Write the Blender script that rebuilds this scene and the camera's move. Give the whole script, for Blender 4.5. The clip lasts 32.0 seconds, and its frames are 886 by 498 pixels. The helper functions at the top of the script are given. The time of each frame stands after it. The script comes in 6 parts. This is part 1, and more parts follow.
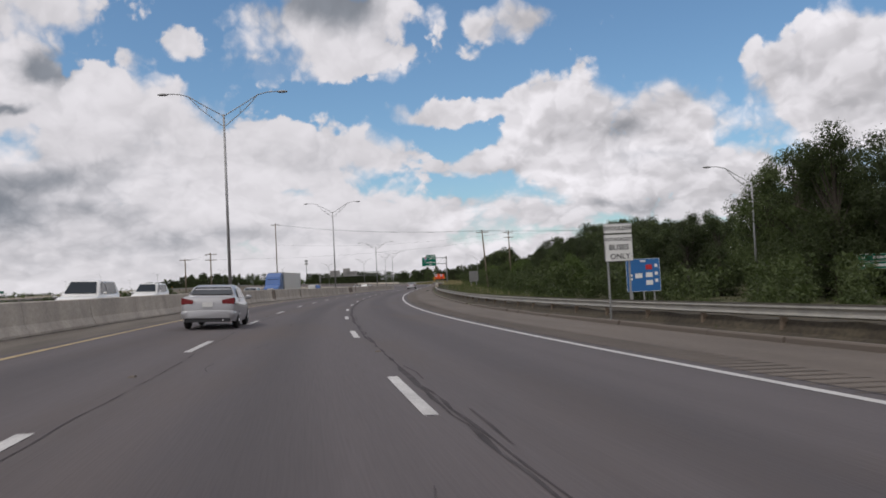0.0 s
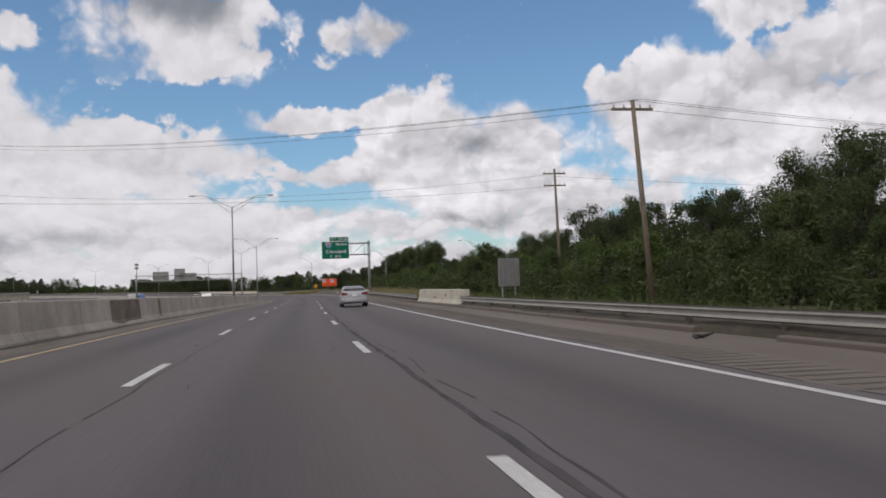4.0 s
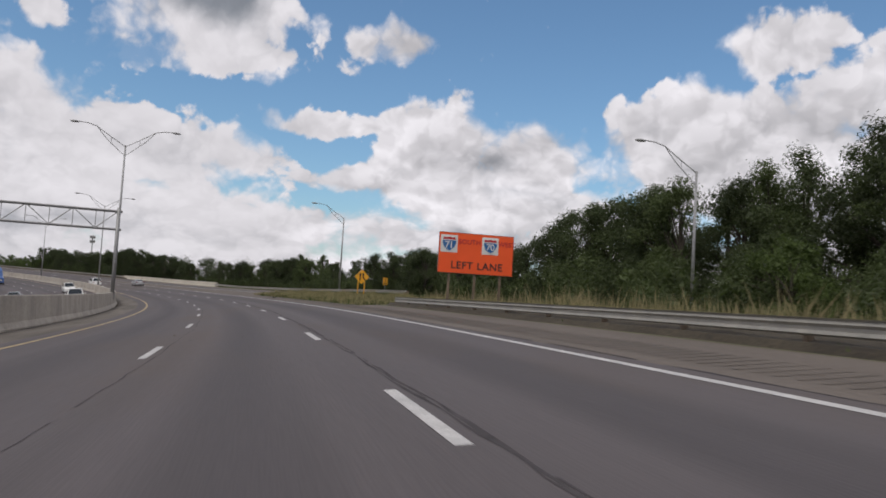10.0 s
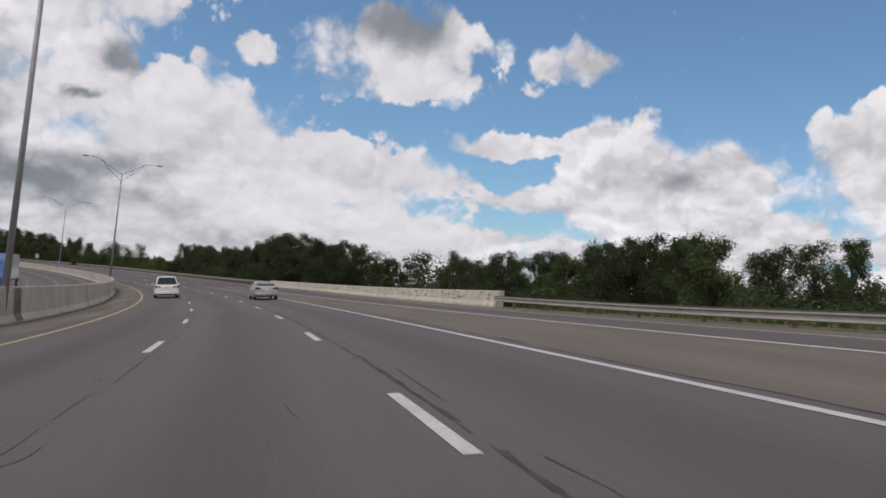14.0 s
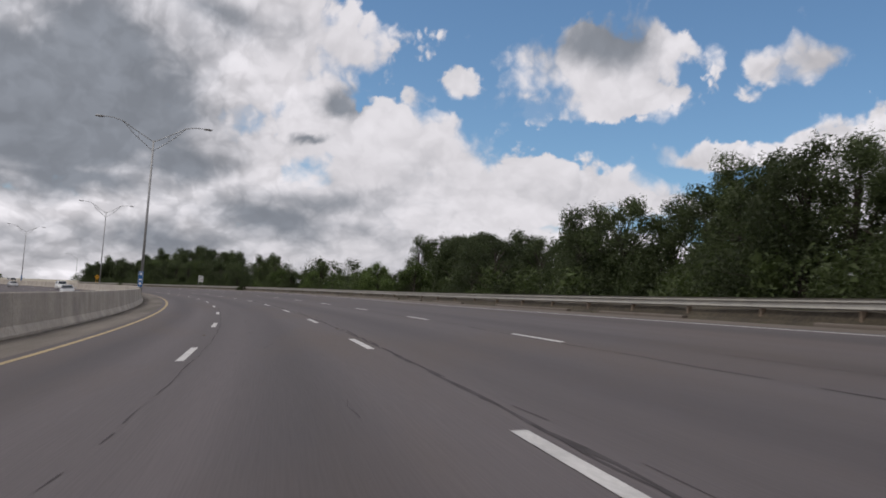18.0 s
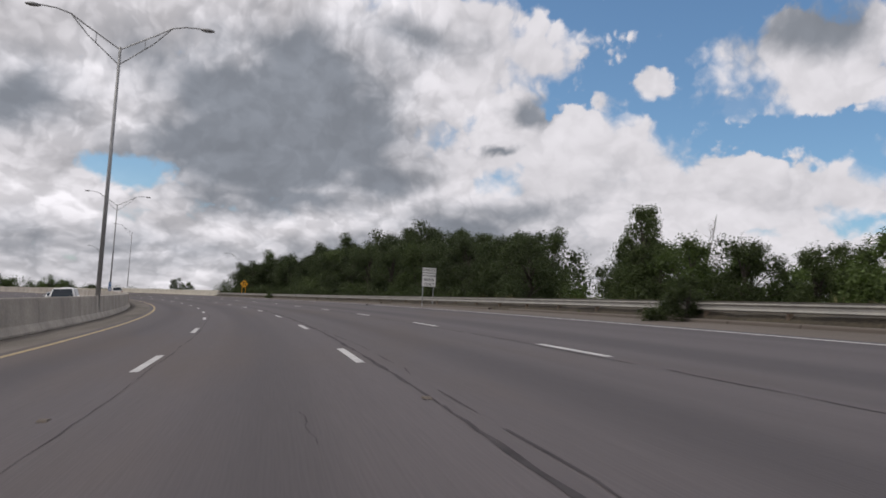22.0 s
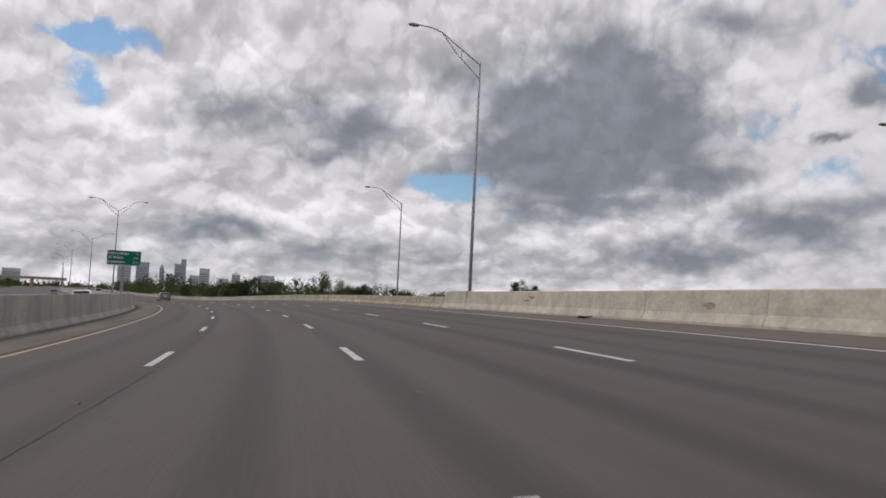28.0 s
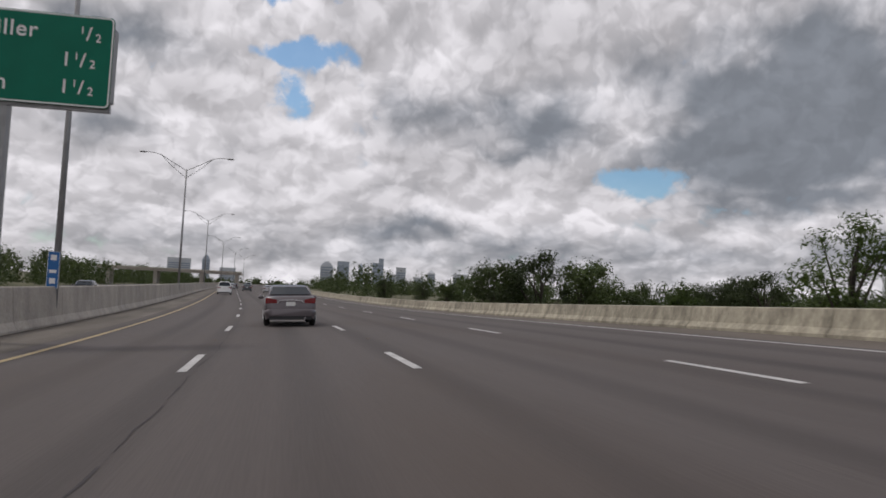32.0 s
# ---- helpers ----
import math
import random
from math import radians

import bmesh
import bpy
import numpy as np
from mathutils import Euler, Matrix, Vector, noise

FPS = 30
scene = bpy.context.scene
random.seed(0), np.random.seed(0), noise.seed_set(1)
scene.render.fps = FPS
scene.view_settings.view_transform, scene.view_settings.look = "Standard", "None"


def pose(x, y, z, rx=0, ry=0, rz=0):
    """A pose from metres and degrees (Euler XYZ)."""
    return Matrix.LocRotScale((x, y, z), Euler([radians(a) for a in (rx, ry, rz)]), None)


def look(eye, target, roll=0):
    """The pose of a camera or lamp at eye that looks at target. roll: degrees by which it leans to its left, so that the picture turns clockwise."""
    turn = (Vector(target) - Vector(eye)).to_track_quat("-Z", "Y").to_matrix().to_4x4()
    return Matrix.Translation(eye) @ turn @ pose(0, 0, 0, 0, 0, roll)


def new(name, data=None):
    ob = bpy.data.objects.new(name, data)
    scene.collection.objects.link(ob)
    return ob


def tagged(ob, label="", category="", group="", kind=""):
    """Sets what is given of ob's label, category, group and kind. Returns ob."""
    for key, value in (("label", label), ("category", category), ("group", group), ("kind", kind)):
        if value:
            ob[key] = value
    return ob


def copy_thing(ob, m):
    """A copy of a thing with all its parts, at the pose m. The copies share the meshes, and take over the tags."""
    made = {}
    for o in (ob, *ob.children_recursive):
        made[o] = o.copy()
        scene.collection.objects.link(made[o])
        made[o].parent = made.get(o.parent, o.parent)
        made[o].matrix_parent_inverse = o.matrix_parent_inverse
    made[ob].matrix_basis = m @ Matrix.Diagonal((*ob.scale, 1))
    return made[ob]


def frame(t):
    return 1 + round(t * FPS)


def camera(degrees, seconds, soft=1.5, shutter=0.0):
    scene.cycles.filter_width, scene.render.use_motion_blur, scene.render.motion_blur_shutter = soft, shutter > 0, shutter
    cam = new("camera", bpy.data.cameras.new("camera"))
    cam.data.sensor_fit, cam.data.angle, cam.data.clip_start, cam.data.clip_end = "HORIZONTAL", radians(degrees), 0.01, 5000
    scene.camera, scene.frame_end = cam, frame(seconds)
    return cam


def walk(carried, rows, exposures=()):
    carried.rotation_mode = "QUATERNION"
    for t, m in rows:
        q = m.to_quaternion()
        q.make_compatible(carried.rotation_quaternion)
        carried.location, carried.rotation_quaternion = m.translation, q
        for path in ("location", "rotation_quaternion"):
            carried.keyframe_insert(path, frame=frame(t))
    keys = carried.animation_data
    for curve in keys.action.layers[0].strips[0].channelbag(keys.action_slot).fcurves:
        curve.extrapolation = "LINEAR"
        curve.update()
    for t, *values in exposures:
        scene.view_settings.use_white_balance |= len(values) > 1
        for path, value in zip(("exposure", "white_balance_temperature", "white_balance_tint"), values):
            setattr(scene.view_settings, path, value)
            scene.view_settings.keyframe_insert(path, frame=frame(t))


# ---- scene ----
# ------------------------------------------------------------------ the road's line
# Headings (left of +y, every 29.1 m from 58.2 m behind the start), grade and bank (every 58.2 m), in degrees.
KEY = 58.2
HEADING = [
    14.19, 11.54, 8.49, 5.32, 2.38, -0.11, -2.02, -3.26, -3.84, -3.80, -3.16, -1.98,
    -0.33, 2.01, 5.21, 8.92, 12.67, 16.30, 19.93, 23.63, 27.35, 30.97, 34.64, 38.31,
    41.87, 45.55, 49.40, 53.13, 56.68, 60.31, 64.08, 67.85, 71.55, 75.12, 78.31, 80.63,
    81.97, 82.58, 82.61, 82.24, 81.67, 81.05, 80.48, 80.00, 79.62, 79.32, 79.09,
]
GRADE = [-0.57, -0.42, -0.32, -0.30, -0.33, -0.45, -0.43, -0.14, 0.38, 0.80, 1.08, 0.74, 0.45, 0.31, 0.09, -0.16, -0.70]
BANK = [-1.74, -2.37, -0.87, 0.89, 2.78, 4.61, 5.96, 6.12, 5.41, 4.81, 4.6, 4.59, 4.6, 4.32, 4.03, 4.09, 4.17]


def spline(ys):
    """A natural cubic spline through even knots, held straight past its ends."""
    ys = np.array(ys, float)
    n = len(ys)
    a = np.eye(n)
    b = np.zeros(n)
    for i in range(1, n - 1):
        a[i, i - 1:i + 2] = 1, 4, 1
        b[i] = 6 * (ys[i - 1] - 2 * ys[i] + ys[i + 1])
    m = np.linalg.solve(a, b)

    def value(x):
        x = np.clip(np.asarray(x, float), 0, n - 1)
        i = np.minimum(x.astype(int), n - 2)
        f = x - i
        g = 1 - f
        return g * ys[i] + f * ys[i + 1] + ((g ** 3 - g) * m[i] + (f ** 3 - f) * m[i + 1]) / 6
    return value


S0, S1, STEP = -200.0, 2200.0, 2.0
SS = np.arange(S0, S1 + STEP, STEP)
_h = np.radians(spline(HEADING)(SS / 29.1 + 2))
_g = np.radians(spline(GRADE + [-0.3, 0.0])(SS / KEY))
_b = np.radians(spline(BANK + [1.5, 0.6])(SS / KEY))


def _sum(v):
    c = np.concatenate([[0], np.cumsum((v[1:] + v[:-1]) / 2 * STEP)])
    return c - np.interp(0, SS, c)


LINE = np.stack([_sum(-np.sin(_h) * np.cos(_g)), _sum(np.cos(_h) * np.cos(_g)), _sum(np.sin(_g))], 1)


def at(s, u, z=0.0):
    """The place u metres to the right of the lane's middle line, z above the banked road, s metres on."""
    s = np.asarray(s, float)
    x, y, e = (np.interp(s, SS, LINE[:, i]) for i in range(3))
    h, b = np.interp(s, SS, _h), np.interp(s, SS, _b)
    # the bank fades out beside the road
    lift = np.clip(u, -34, 16) * np.tan(b)
    return np.stack(np.broadcast_arrays(x + np.cos(h) * u, y + np.sin(h) * u, e + lift + z), -1)


def turn(s):
    """The road's heading at s, in degrees."""
    return math.degrees(float(np.interp(s, SS, _h)))


# ------------------------------------------------------------------ the camera and its drive
SPEED, EYE = 29.1, 1.185
DRIVE = [  # seconds, yaw, pitch, roll
    (0, -2.74, 2.10, -2.80), (0.5, -4.32, 2.11, -3.18), (1, -5.90, 2.10, -3.41), (1.5, -7.43, 2.09, -3.50),
    (2, -8.87, 2.10, -3.44), (2.5, -10.22, 2.16, -3.26), (3, -11.50, 2.25, -2.97), (3.5, -12.65, 2.38, -2.55),
    (4, -13.68, 2.53, -2.00), (4.5, -14.59, 2.67, -1.46), (5, -15.16, 2.75, -1.14), (5.5, -15.63, 2.85, -0.71),
    (6, -15.91, 2.93, -0.29), (6.5, -16.12, 3.01, 0.09), (7, -16.03, 3.10, 0.61), (7.5, -15.84, 3.20, 1.12),
    (8, -15.64, 3.30, 1.57), (8.5, -15.37, 3.39, 2.00), (9, -14.92, 3.47, 2.47), (9.5, -14.20, 3.52, 2.95),
    (10, -13.21, 3.58, 3.39), (10.5, -12.02, 3.64, 3.77), (11, -10.70, 3.72, 4.12), (11.5, -9.22, 3.81, 4.44),
    (12, -7.52, 3.88, 4.70), (12.5, -5.59, 3.94, 4.88), (13, -3.58, 4.00, 4.96), (13.5, -1.57, 4.09, 4.93),
    (14, 0.41, 4.20, 4.80), (14.5, 2.43, 4.31, 4.64), (15, 4.44, 4.39, 4.50), (15.5, 6.51, 4.48, 4.26),
    (16, 8.56, 4.55, 4.00), (16.5, 10.50, 4.64, 3.82), (17, 12.46, 4.69, 3.60), (17.5, 14.35, 4.74, 3.41),
    (18, 16.10, 4.83, 3.32), (18.5, 17.74, 4.95, 3.29), (19, 19.41, 5.04, 3.24), (19.5, 21.18, 5.08, 3.15),
    (20, 22.98, 5.06, 3.05), (20.5, 24.75, 5.01, 2.99), (21, 26.54, 4.93, 3.00), (21.5, 28.45, 4.84, 3.04),
    (22, 30.48, 4.73, 3.12), (22.5, 32.59, 4.64, 3.19), (23, 34.68, 4.56, 3.23), (23.5, 36.69, 4.51, 3.22),
    (24, 38.52, 4.46, 3.19), (24.5, 40.18, 4.41, 3.15), (25, 41.77, 4.37, 3.10), (25.5, 43.47, 4.32, 3.03),
    (26, 45.49, 4.25, 2.94), (26.5, 47.44, 4.19, 2.83), (27, 49.46, 4.12, 2.75), (27.5, 51.38, 4.06, 2.67),
    (28, 53.43, 3.98, 2.70), (28.5, 55.37, 3.91, 2.74), (29, 57.18, 3.84, 2.76), (29.5, 58.94, 3.79, 2.78),
    (30, 60.75, 3.74, 2.82), (30.5, 62.59, 3.70, 2.84), (31, 64.36, 3.62, 2.85), (31.5, 65.99, 3.47, 2.87),
    (32, 67.47, 3.23, 3.00),
]
# how far the car drifts from the middle of its lane
DRIFT = [(0, 0.5), (1, 0.72), (2, 0.68), (3, 0.51), (4, 0.3), (7, -0.02), (8, -0.25), (9, 0.04), (10, 0.2), (11, 0.06), (12, 0.2), (13, 0.09), (14, 0.2), (17, 0.16), (18, -0.42), (19, -0.02), (20, -0.26), (21, 0.0), (22, 0.32), (23, -0.07), (24, -0.38), (25, -0.18), (28, 0.42), (29, 0.12), (30, 0.1), (31, -0.03), (32, -0.4)]


def drift(t):
    """The drift at t, eased over half a second."""
    return float(np.mean(np.interp(t + np.linspace(-0.5, 0.5, 11), *zip(*DRIFT))))


cam = camera(59.9, 32.0, soft=1.7, shutter=0.1)
rows = []
for t, yaw, pitch, roll in DRIVE:
    eye = Vector(at(SPEED * t, drift(t), EYE))
    a, p = radians(yaw), radians(pitch)
    rows.append((t, look(eye, eye + Vector((-math.sin(a) * math.cos(p), math.cos(a) * math.cos(p), math.sin(p))), roll)))
walk(cam, rows, [(0, -0.09), (22, -0.07), (27, -0.12), (29.5, -0.2), (31, -0.24), (32, -0.24)])


# ------------------------------------------------------------------ sky, sun
SUN_AZ, SUN_EL = 130.0, 56.0     # left of +y, and up
world = bpy.data.worlds.new("world")
scene.world = world
world.use_nodes = True
wn = world.node_tree
wn.nodes.clear()


def wnode(kind, **kw):
    n = wn.nodes.new(kind)
    for k, v in kw.items():
        if k == "op":
            n.operation = v
        else:
            n.inputs[int(k[1:])].default_value = v
    return n


def wlink(a, b, i=0, o=0):
    wn.links.new(a.outputs[o], b.inputs[i])


coord = wn.nodes.new("ShaderNodeTexCoord")
split = wn.nodes.new("ShaderNodeSeparateXYZ")
wlink(coord, split, 0, 0)
neg = wnode("ShaderNodeMath", op="MULTIPLY", i1=-1.0)
wlink(split, neg, 0, 0)
az = wnode("ShaderNodeMath", op="ARCTAN2")
wlink(neg, az, 0), wlink(split, az, 1, 1)
azd = wnode("ShaderNodeMath", op="MULTIPLY", i1=180 / math.pi)
wlink(az, azd)
el = wnode("ShaderNodeMath", op="ARCSINE")
wlink(split, el, 0, 2)
eld = wnode("ShaderNodeMath", op="MULTIPLY", i1=180 / math.pi)
wlink(el, eld)
flat = wn.nodes.new("ShaderNodeCombineXYZ")
wlink(azd, flat, 0), wlink(eld, flat, 1)


def wnoise(vec, scale, detail, rough=0.55):
    n = wn.nodes.new("ShaderNodeTexNoise")
    n.inputs["Scale"].default_value, n.inputs["Detail"].default_value, n.inputs["Roughness"].default_value = scale, detail, rough
    wlink(vec, n)
    return n


def shifted(vec, amount, scale, detail):
    """The directions bent by noise, for ragged edges."""
    n = wnoise(vec, scale, detail)
    c = wnode("ShaderNodeVectorMath", op="SUBTRACT", i1=(0.5, 0.5, 0.5))
    wn.links.new(n.outputs["Color"], c.inputs[0])
    m = wnode("ShaderNodeVectorMath", op="MULTIPLY_ADD", i1=(amount, amount * 0.75, 0))
    wlink(c, m), wlink(vec, m, 2)
    return m


tilted = wnode("ShaderNodeVectorRotate", i3=radians(33))
tilted.rotation_type = "Z_AXIS"
wlink(flat, tilted)
warp1 = shifted(flat, 4.5, 0.14, 2)
warp = shifted(warp1, 2.4, 0.45, 6)


def constant(v):
    n = wn.nodes.new("ShaderNodeValue")
    n.outputs[0].default_value = v
    return n


state = {"cover": constant(-0.3), "dark": constant(0.0), "open": constant(-0.2)}


def blob(vec, x, y, w, h):
    """How deep a direction lies in an ellipse of the sky: 1 in its middle, 0 at its rim."""
    a = wnode("ShaderNodeVectorMath", op="MULTIPLY_ADD", i1=(1 / w, 1 / h, 0), i2=(-x / w, -y / h, 0))
    wlink(vec, a)
    n = wnode("ShaderNodeVectorMath", op="LENGTH")
    wlink(a, n)
    return n


def cloud(x, y, w, h, strength):
    n = blob(warp, x, y, w, h)
    m = wnode("ShaderNodeMath", op="MULTIPLY_ADD", i1=-strength, i2=strength)
    wn.links.new(n.outputs["Value"], m.inputs[0])
    top = wnode("ShaderNodeMath", op="SMOOTH_MAX", i2=0.15)
    wlink(state["cover"], top), wlink(m, top, 1)
    state["cover"] = top


def gap(x, y, w, h, strength):
    n = blob(warp, x, y, w, h)
    m = wnode("ShaderNodeMath", op="MULTIPLY_ADD", i1=-strength, i2=strength)
    wn.links.new(n.outputs["Value"], m.inputs[0])
    top = wnode("ShaderNodeMath", op="SMOOTH_MAX", i2=0.1)
    wlink(state["open"], top), wlink(m, top, 1)
    state["open"] = top


def shade(x, y, w, h, strength):
    n = blob(warp, x, y, w, h)
    m = wnode("ShaderNodeMath", op="MULTIPLY_ADD", i1=-strength, i2=strength)
    wn.links.new(n.outputs["Value"], m.inputs[0])
    top = wnode("ShaderNodeMath", op="SMOOTH_MAX", i2=0.2)
    wlink(state["dark"], top), wlink(m, top, 1)
    state["dark"] = top


# right: cumulus bank
cloud(-12.3, 10.7, 5.1, 4.2, 1.2)
cloud(-16.4, 10.2, 2.6, 2.0, 1.0)
cloud(-20.0, 10.4, 4.4, 3.4, 1.1)
cloud(-16.1, 7.3, 11.0, 3.2, 1.1)
cloud(-13.0, 4.7, 14.3, 1.7, 1)
cloud(-24.7, 6.3, 8.4, 2.1, 1)
cloud(-30.6, 11.6, 5.5, 4.4, 1.2)
cloud(-25.9, 14.2, 1.0, 1.1, 0.9)
cloud(-31.5, 13.8, 5.1, 2.9, 1.2)
cloud(-37.6, 13.2, 5.5, 3.2, 1.2)
cloud(-42.9, 14.0, 5.9, 3.4, 1.3)
cloud(-36.3, 9.9, 12.6, 4.6, 1.4)
cloud(-46.3, 15.3, 5.1, 4.2, 1.3)
cloud(-44.0, 6.9, 12.6, 6.3, 1.4)
cloud(-36.9, 18.6, 5.1, 2.0, 0.8)
cloud(-8.7, 18.4, 3.7, 1.5, 0.9)
cloud(-3.8, 12.0, 5.9, 1.1, 0.75)
cloud(-7.0, 8.1, 5.5, 1.3, 0.9)
cloud(-0.5, 9.1, 2.5, 0.8, 0.5)
# the smooth bank ahead of the last bend
cloud(20.0, 11.8, 7.6, 3.6, 1.3)
cloud(15.0, 8.6, 16.9, 4.2, 1.3)
cloud(7.8, 9.3, 11.0, 2.5, 1)
cloud(2.4, 8.9, 5.1, 1.3, 0.8)
cloud(11.6, 4.9, 17.7, 2.9, 1.2)
cloud(3.3, 3.8, 16.0, 1.9, 1)
cloud(15.2, 17.1, 2.2, 1.4, 0.75)
cloud(18.7, 15.8, 2.9, 0.7, 0.4)
cloud(4.8, 19.0, 8.0, 3.4, 1)
cloud(5.0, 16.2, 8.4, 1.7, 0.8)
cloud(26.5, 15.1, 5.1, 2.5, 0.9)
cloud(26.0, 12.5, 4.5, 4.0, 1.2)
# overcast to the left
cloud(41.4, 12.9, 14.7, 9.3, 1.5)
cloud(35.9, 18.9, 17.7, 4.6, 1.4)
cloud(47.5, 4.0, 12.6, 4.6, 1.3)
cloud(31.3, 5.7, 16.9, 4.6, 1.4)
cloud(61.8, 11.4, 21.1, 11.0, 1.6)
cloud(63.9, 17.6, 25.3, 5.1, 1.5)
cloud(37.2, 17.9, 17.7, 5.9, 1.4)
cloud(57.2, 15.3, 29.5, 11.0, 1.6)
cloud(73.1, 4.5, 25.3, 5.5, 1.4)
cloud(36.4, 3.9, 21.1, 5.1, 1.4)
cloud(87.3, 9.6, 21.1, 11.0, 1.6)
cloud(91.3, 16.3, 21.1, 6.7, 1.4)
cloud(106.2, 5.9, 21.1, 12.6, 1.5)
cloud(-0.2, 1.1, 63.2, 2.3, 1.1)
cloud(67.9, 0.9, 63.2, 2.5, 1.2)
cloud(-48.0, 1.2, 40.0, 4.5, 1.3)
# holes
gap(10.5, 15.3, 4.7, 2.1, 0.8)
gap(53.0, 8.9, 3.6, 1.5, 0.9)
gap(78.0, 16.6, 4.6, 1.5, 0.9)
gap(79.4, 13.8, 1.7, 2.2, 0.9)
gap(-6.2, 6.4, 6.3, 1.1, 0.8)
# dark parts
shade(22.7, 5.8, 9.3, 1.9, 0.45)
shade(5.6, 20.4, 7.0, 3.2, 0.8)
shade(-43.3, 6.6, 8.4, 2.5, 0.45)
shade(-16.7, 4.7, 5.5, 0.8, 0.4)
shade(-16.4, 9.8, 2.5, 1.3, 0.3)
shade(-18.9, 7.8, 5.5, 1.1, 0.4)
shade(16.1, 3.7, 12.6, 1.7, 0.35)
shade(41.4, 13.3, 11.4, 5.5, 1.15)
shade(45.9, 10.5, 11.0, 5.5, 1)
shade(35.9, 9.5, 6.3, 2.9, 1)
shade(34.4, 19.8, 9.3, 2.5, 0.6)
shade(24.8, 14.6, 2.8, 1.5, 0.95)
shade(26.5, 12.0, 2.2, 0.6, 0.8)
shade(25.6, 7.4, 11.0, 2.0, 0.6)
shade(44.8, 14.9, 11.8, 4.6, 1.1)
shade(45.5, 10.8, 11.8, 3.4, 1.15)
shade(42.0, 8.0, 8.4, 2.3, 0.95)
shade(60.7, 13.0, 8.0, 3.4, 0.75)
shade(69.4, 12.8, 6.7, 2.9, 0.6)
shade(63.6, 10.8, 7.6, 1.3, 0.5)
shade(42.0, 16.9, 11.0, 5.1, 1)
shade(41.2, 10.9, 11.8, 3.8, 1.1)
shade(60.5, 12.6, 5.9, 2.5, 0.85)
shade(68.5, 4.9, 4.6, 1.4, 0.85)
shade(63.1, 14.3, 3.8, 2.5, 0.6)
shade(29.0, 5.8, 11.0, 2.5, 0.7)
shade(62.8, 3.6, 8.4, 1.1, 0.5)
shade(90.7, 16.4, 8.4, 2.5, 0.6)
shade(92.8, 10.6, 5.1, 2.5, 0.5)
shade(60.5, 11.9, 6.3, 1.9, 0.7)
shade(70.4, 4.2, 6.3, 1.5, 0.7)
shade(41.7, 15.5, 12.6, 5.5, 0.9)
shade(36.5, 4.0, 8.4, 2.5, 0.7)
shade(53.4, 3.4, 33.7, 2.5, 0.42)
shade(64.4, 2.8, 37.9, 2.5, 0.42)
shade(50.0, 2.2, 21.1, 1.9, 0.3)
shade(87.1, 2.9, 8.4, 1.7, 0.35)
shade(95.3, 12.5, 6.3, 2.5, 0.3)


def ranged(a, lo, hi, to_lo=0.0, to_hi=1.0, smooth=True, out=0):
    r = wnode("ShaderNodeMapRange", i1=lo, i2=hi, i3=to_lo, i4=to_hi)
    r.interpolation_type = "SMOOTHSTEP" if smooth else "LINEAR"
    wn.links.new(a.outputs[out], r.inputs[0])
    return r


def added(a, b, gain=1.0):
    m = wnode("ShaderNodeMath", op="MULTIPLY_ADD", i1=gain)
    wlink(b, m), wlink(a, m, 2)
    return m


grain = wnode("ShaderNodeMath", op="SUBTRACT", i1=0.5)
wlink(wnoise(tilted, 0.62, 8, 0.64), grain)
soft = wnode("ShaderNodeMath", op="SUBTRACT", i1=0.5)
wlink(wnoise(tilted, 0.16, 6, 0.55), soft)


def lobes(vec, scale):
    """Rounded heaps: high in the middle of each cell, low in the creases."""
    n = wn.nodes.new("ShaderNodeTexVoronoi")
    n.voronoi_dimensions, n.feature = "2D", "SMOOTH_F1"
    n.inputs["Scale"].default_value, n.inputs["Smoothness"].default_value = scale, 0.35
    wlink(vec, n)
    m = wnode("ShaderNodeMath", op="MULTIPLY_ADD", i1=-1.0, i2=0.42)
    wn.links.new(n.outputs["Distance"], m.inputs[0])
    return m


# clouds lie closer together towards the horizon
near = wnode("ShaderNodeMath", op="MULTIPLY_ADD", i1=1 / 14.0, i2=1.0)
wlink(eld, near)
near2 = wnode("ShaderNodeMath", op="MAXIMUM", i1=0.4)
wlink(near, near2)
near3 = wnode("ShaderNodeMath", op="LOGARITHM", i1=math.e)
wlink(near2, near3)
rise = wnode("ShaderNodeMath", op="MULTIPLY", i1=29.0)
wlink(near3, rise)
squeezed = wn.nodes.new("ShaderNodeCombineXYZ")
wlink(azd, squeezed, 0), wlink(rise, squeezed, 1)
bulge = shifted(shifted(squeezed, 3.0, 0.2, 3), 1.5, 0.6, 5)
moved = wnode("ShaderNodeVectorMath", op="ADD", i1=(0.45, 0.95, 0.0))
wlink(bulge, moved)


def heap(vec):
    return added(added(lobes(vec, 0.26), lobes(vec, 0.7), 0.6), lobes(vec, 1.8), 0.25)


heaped = heap(bulge)


def puffs(vec, scale, base, cap):
    """Bright caps over grey bases, one heap a cell."""
    n = wn.nodes.new("ShaderNodeTexVoronoi")
    n.voronoi_dimensions, n.feature = "2D", "SMOOTH_F1"
    n.inputs["Scale"].default_value, n.inputs["Smoothness"].default_value = scale, 0.6
    wlink(vec, n)
    d = wnode("ShaderNodeVectorMath", op="SUBTRACT")
    wlink(vec, d)
    wn.links.new(n.outputs["Position"], d.inputs[1])
    y = wn.nodes.new("ShaderNodeSeparateXYZ")
    wlink(d, y)
    return ranged(y, -0.5 / scale, 0.45 / scale, base, cap, True, 1)


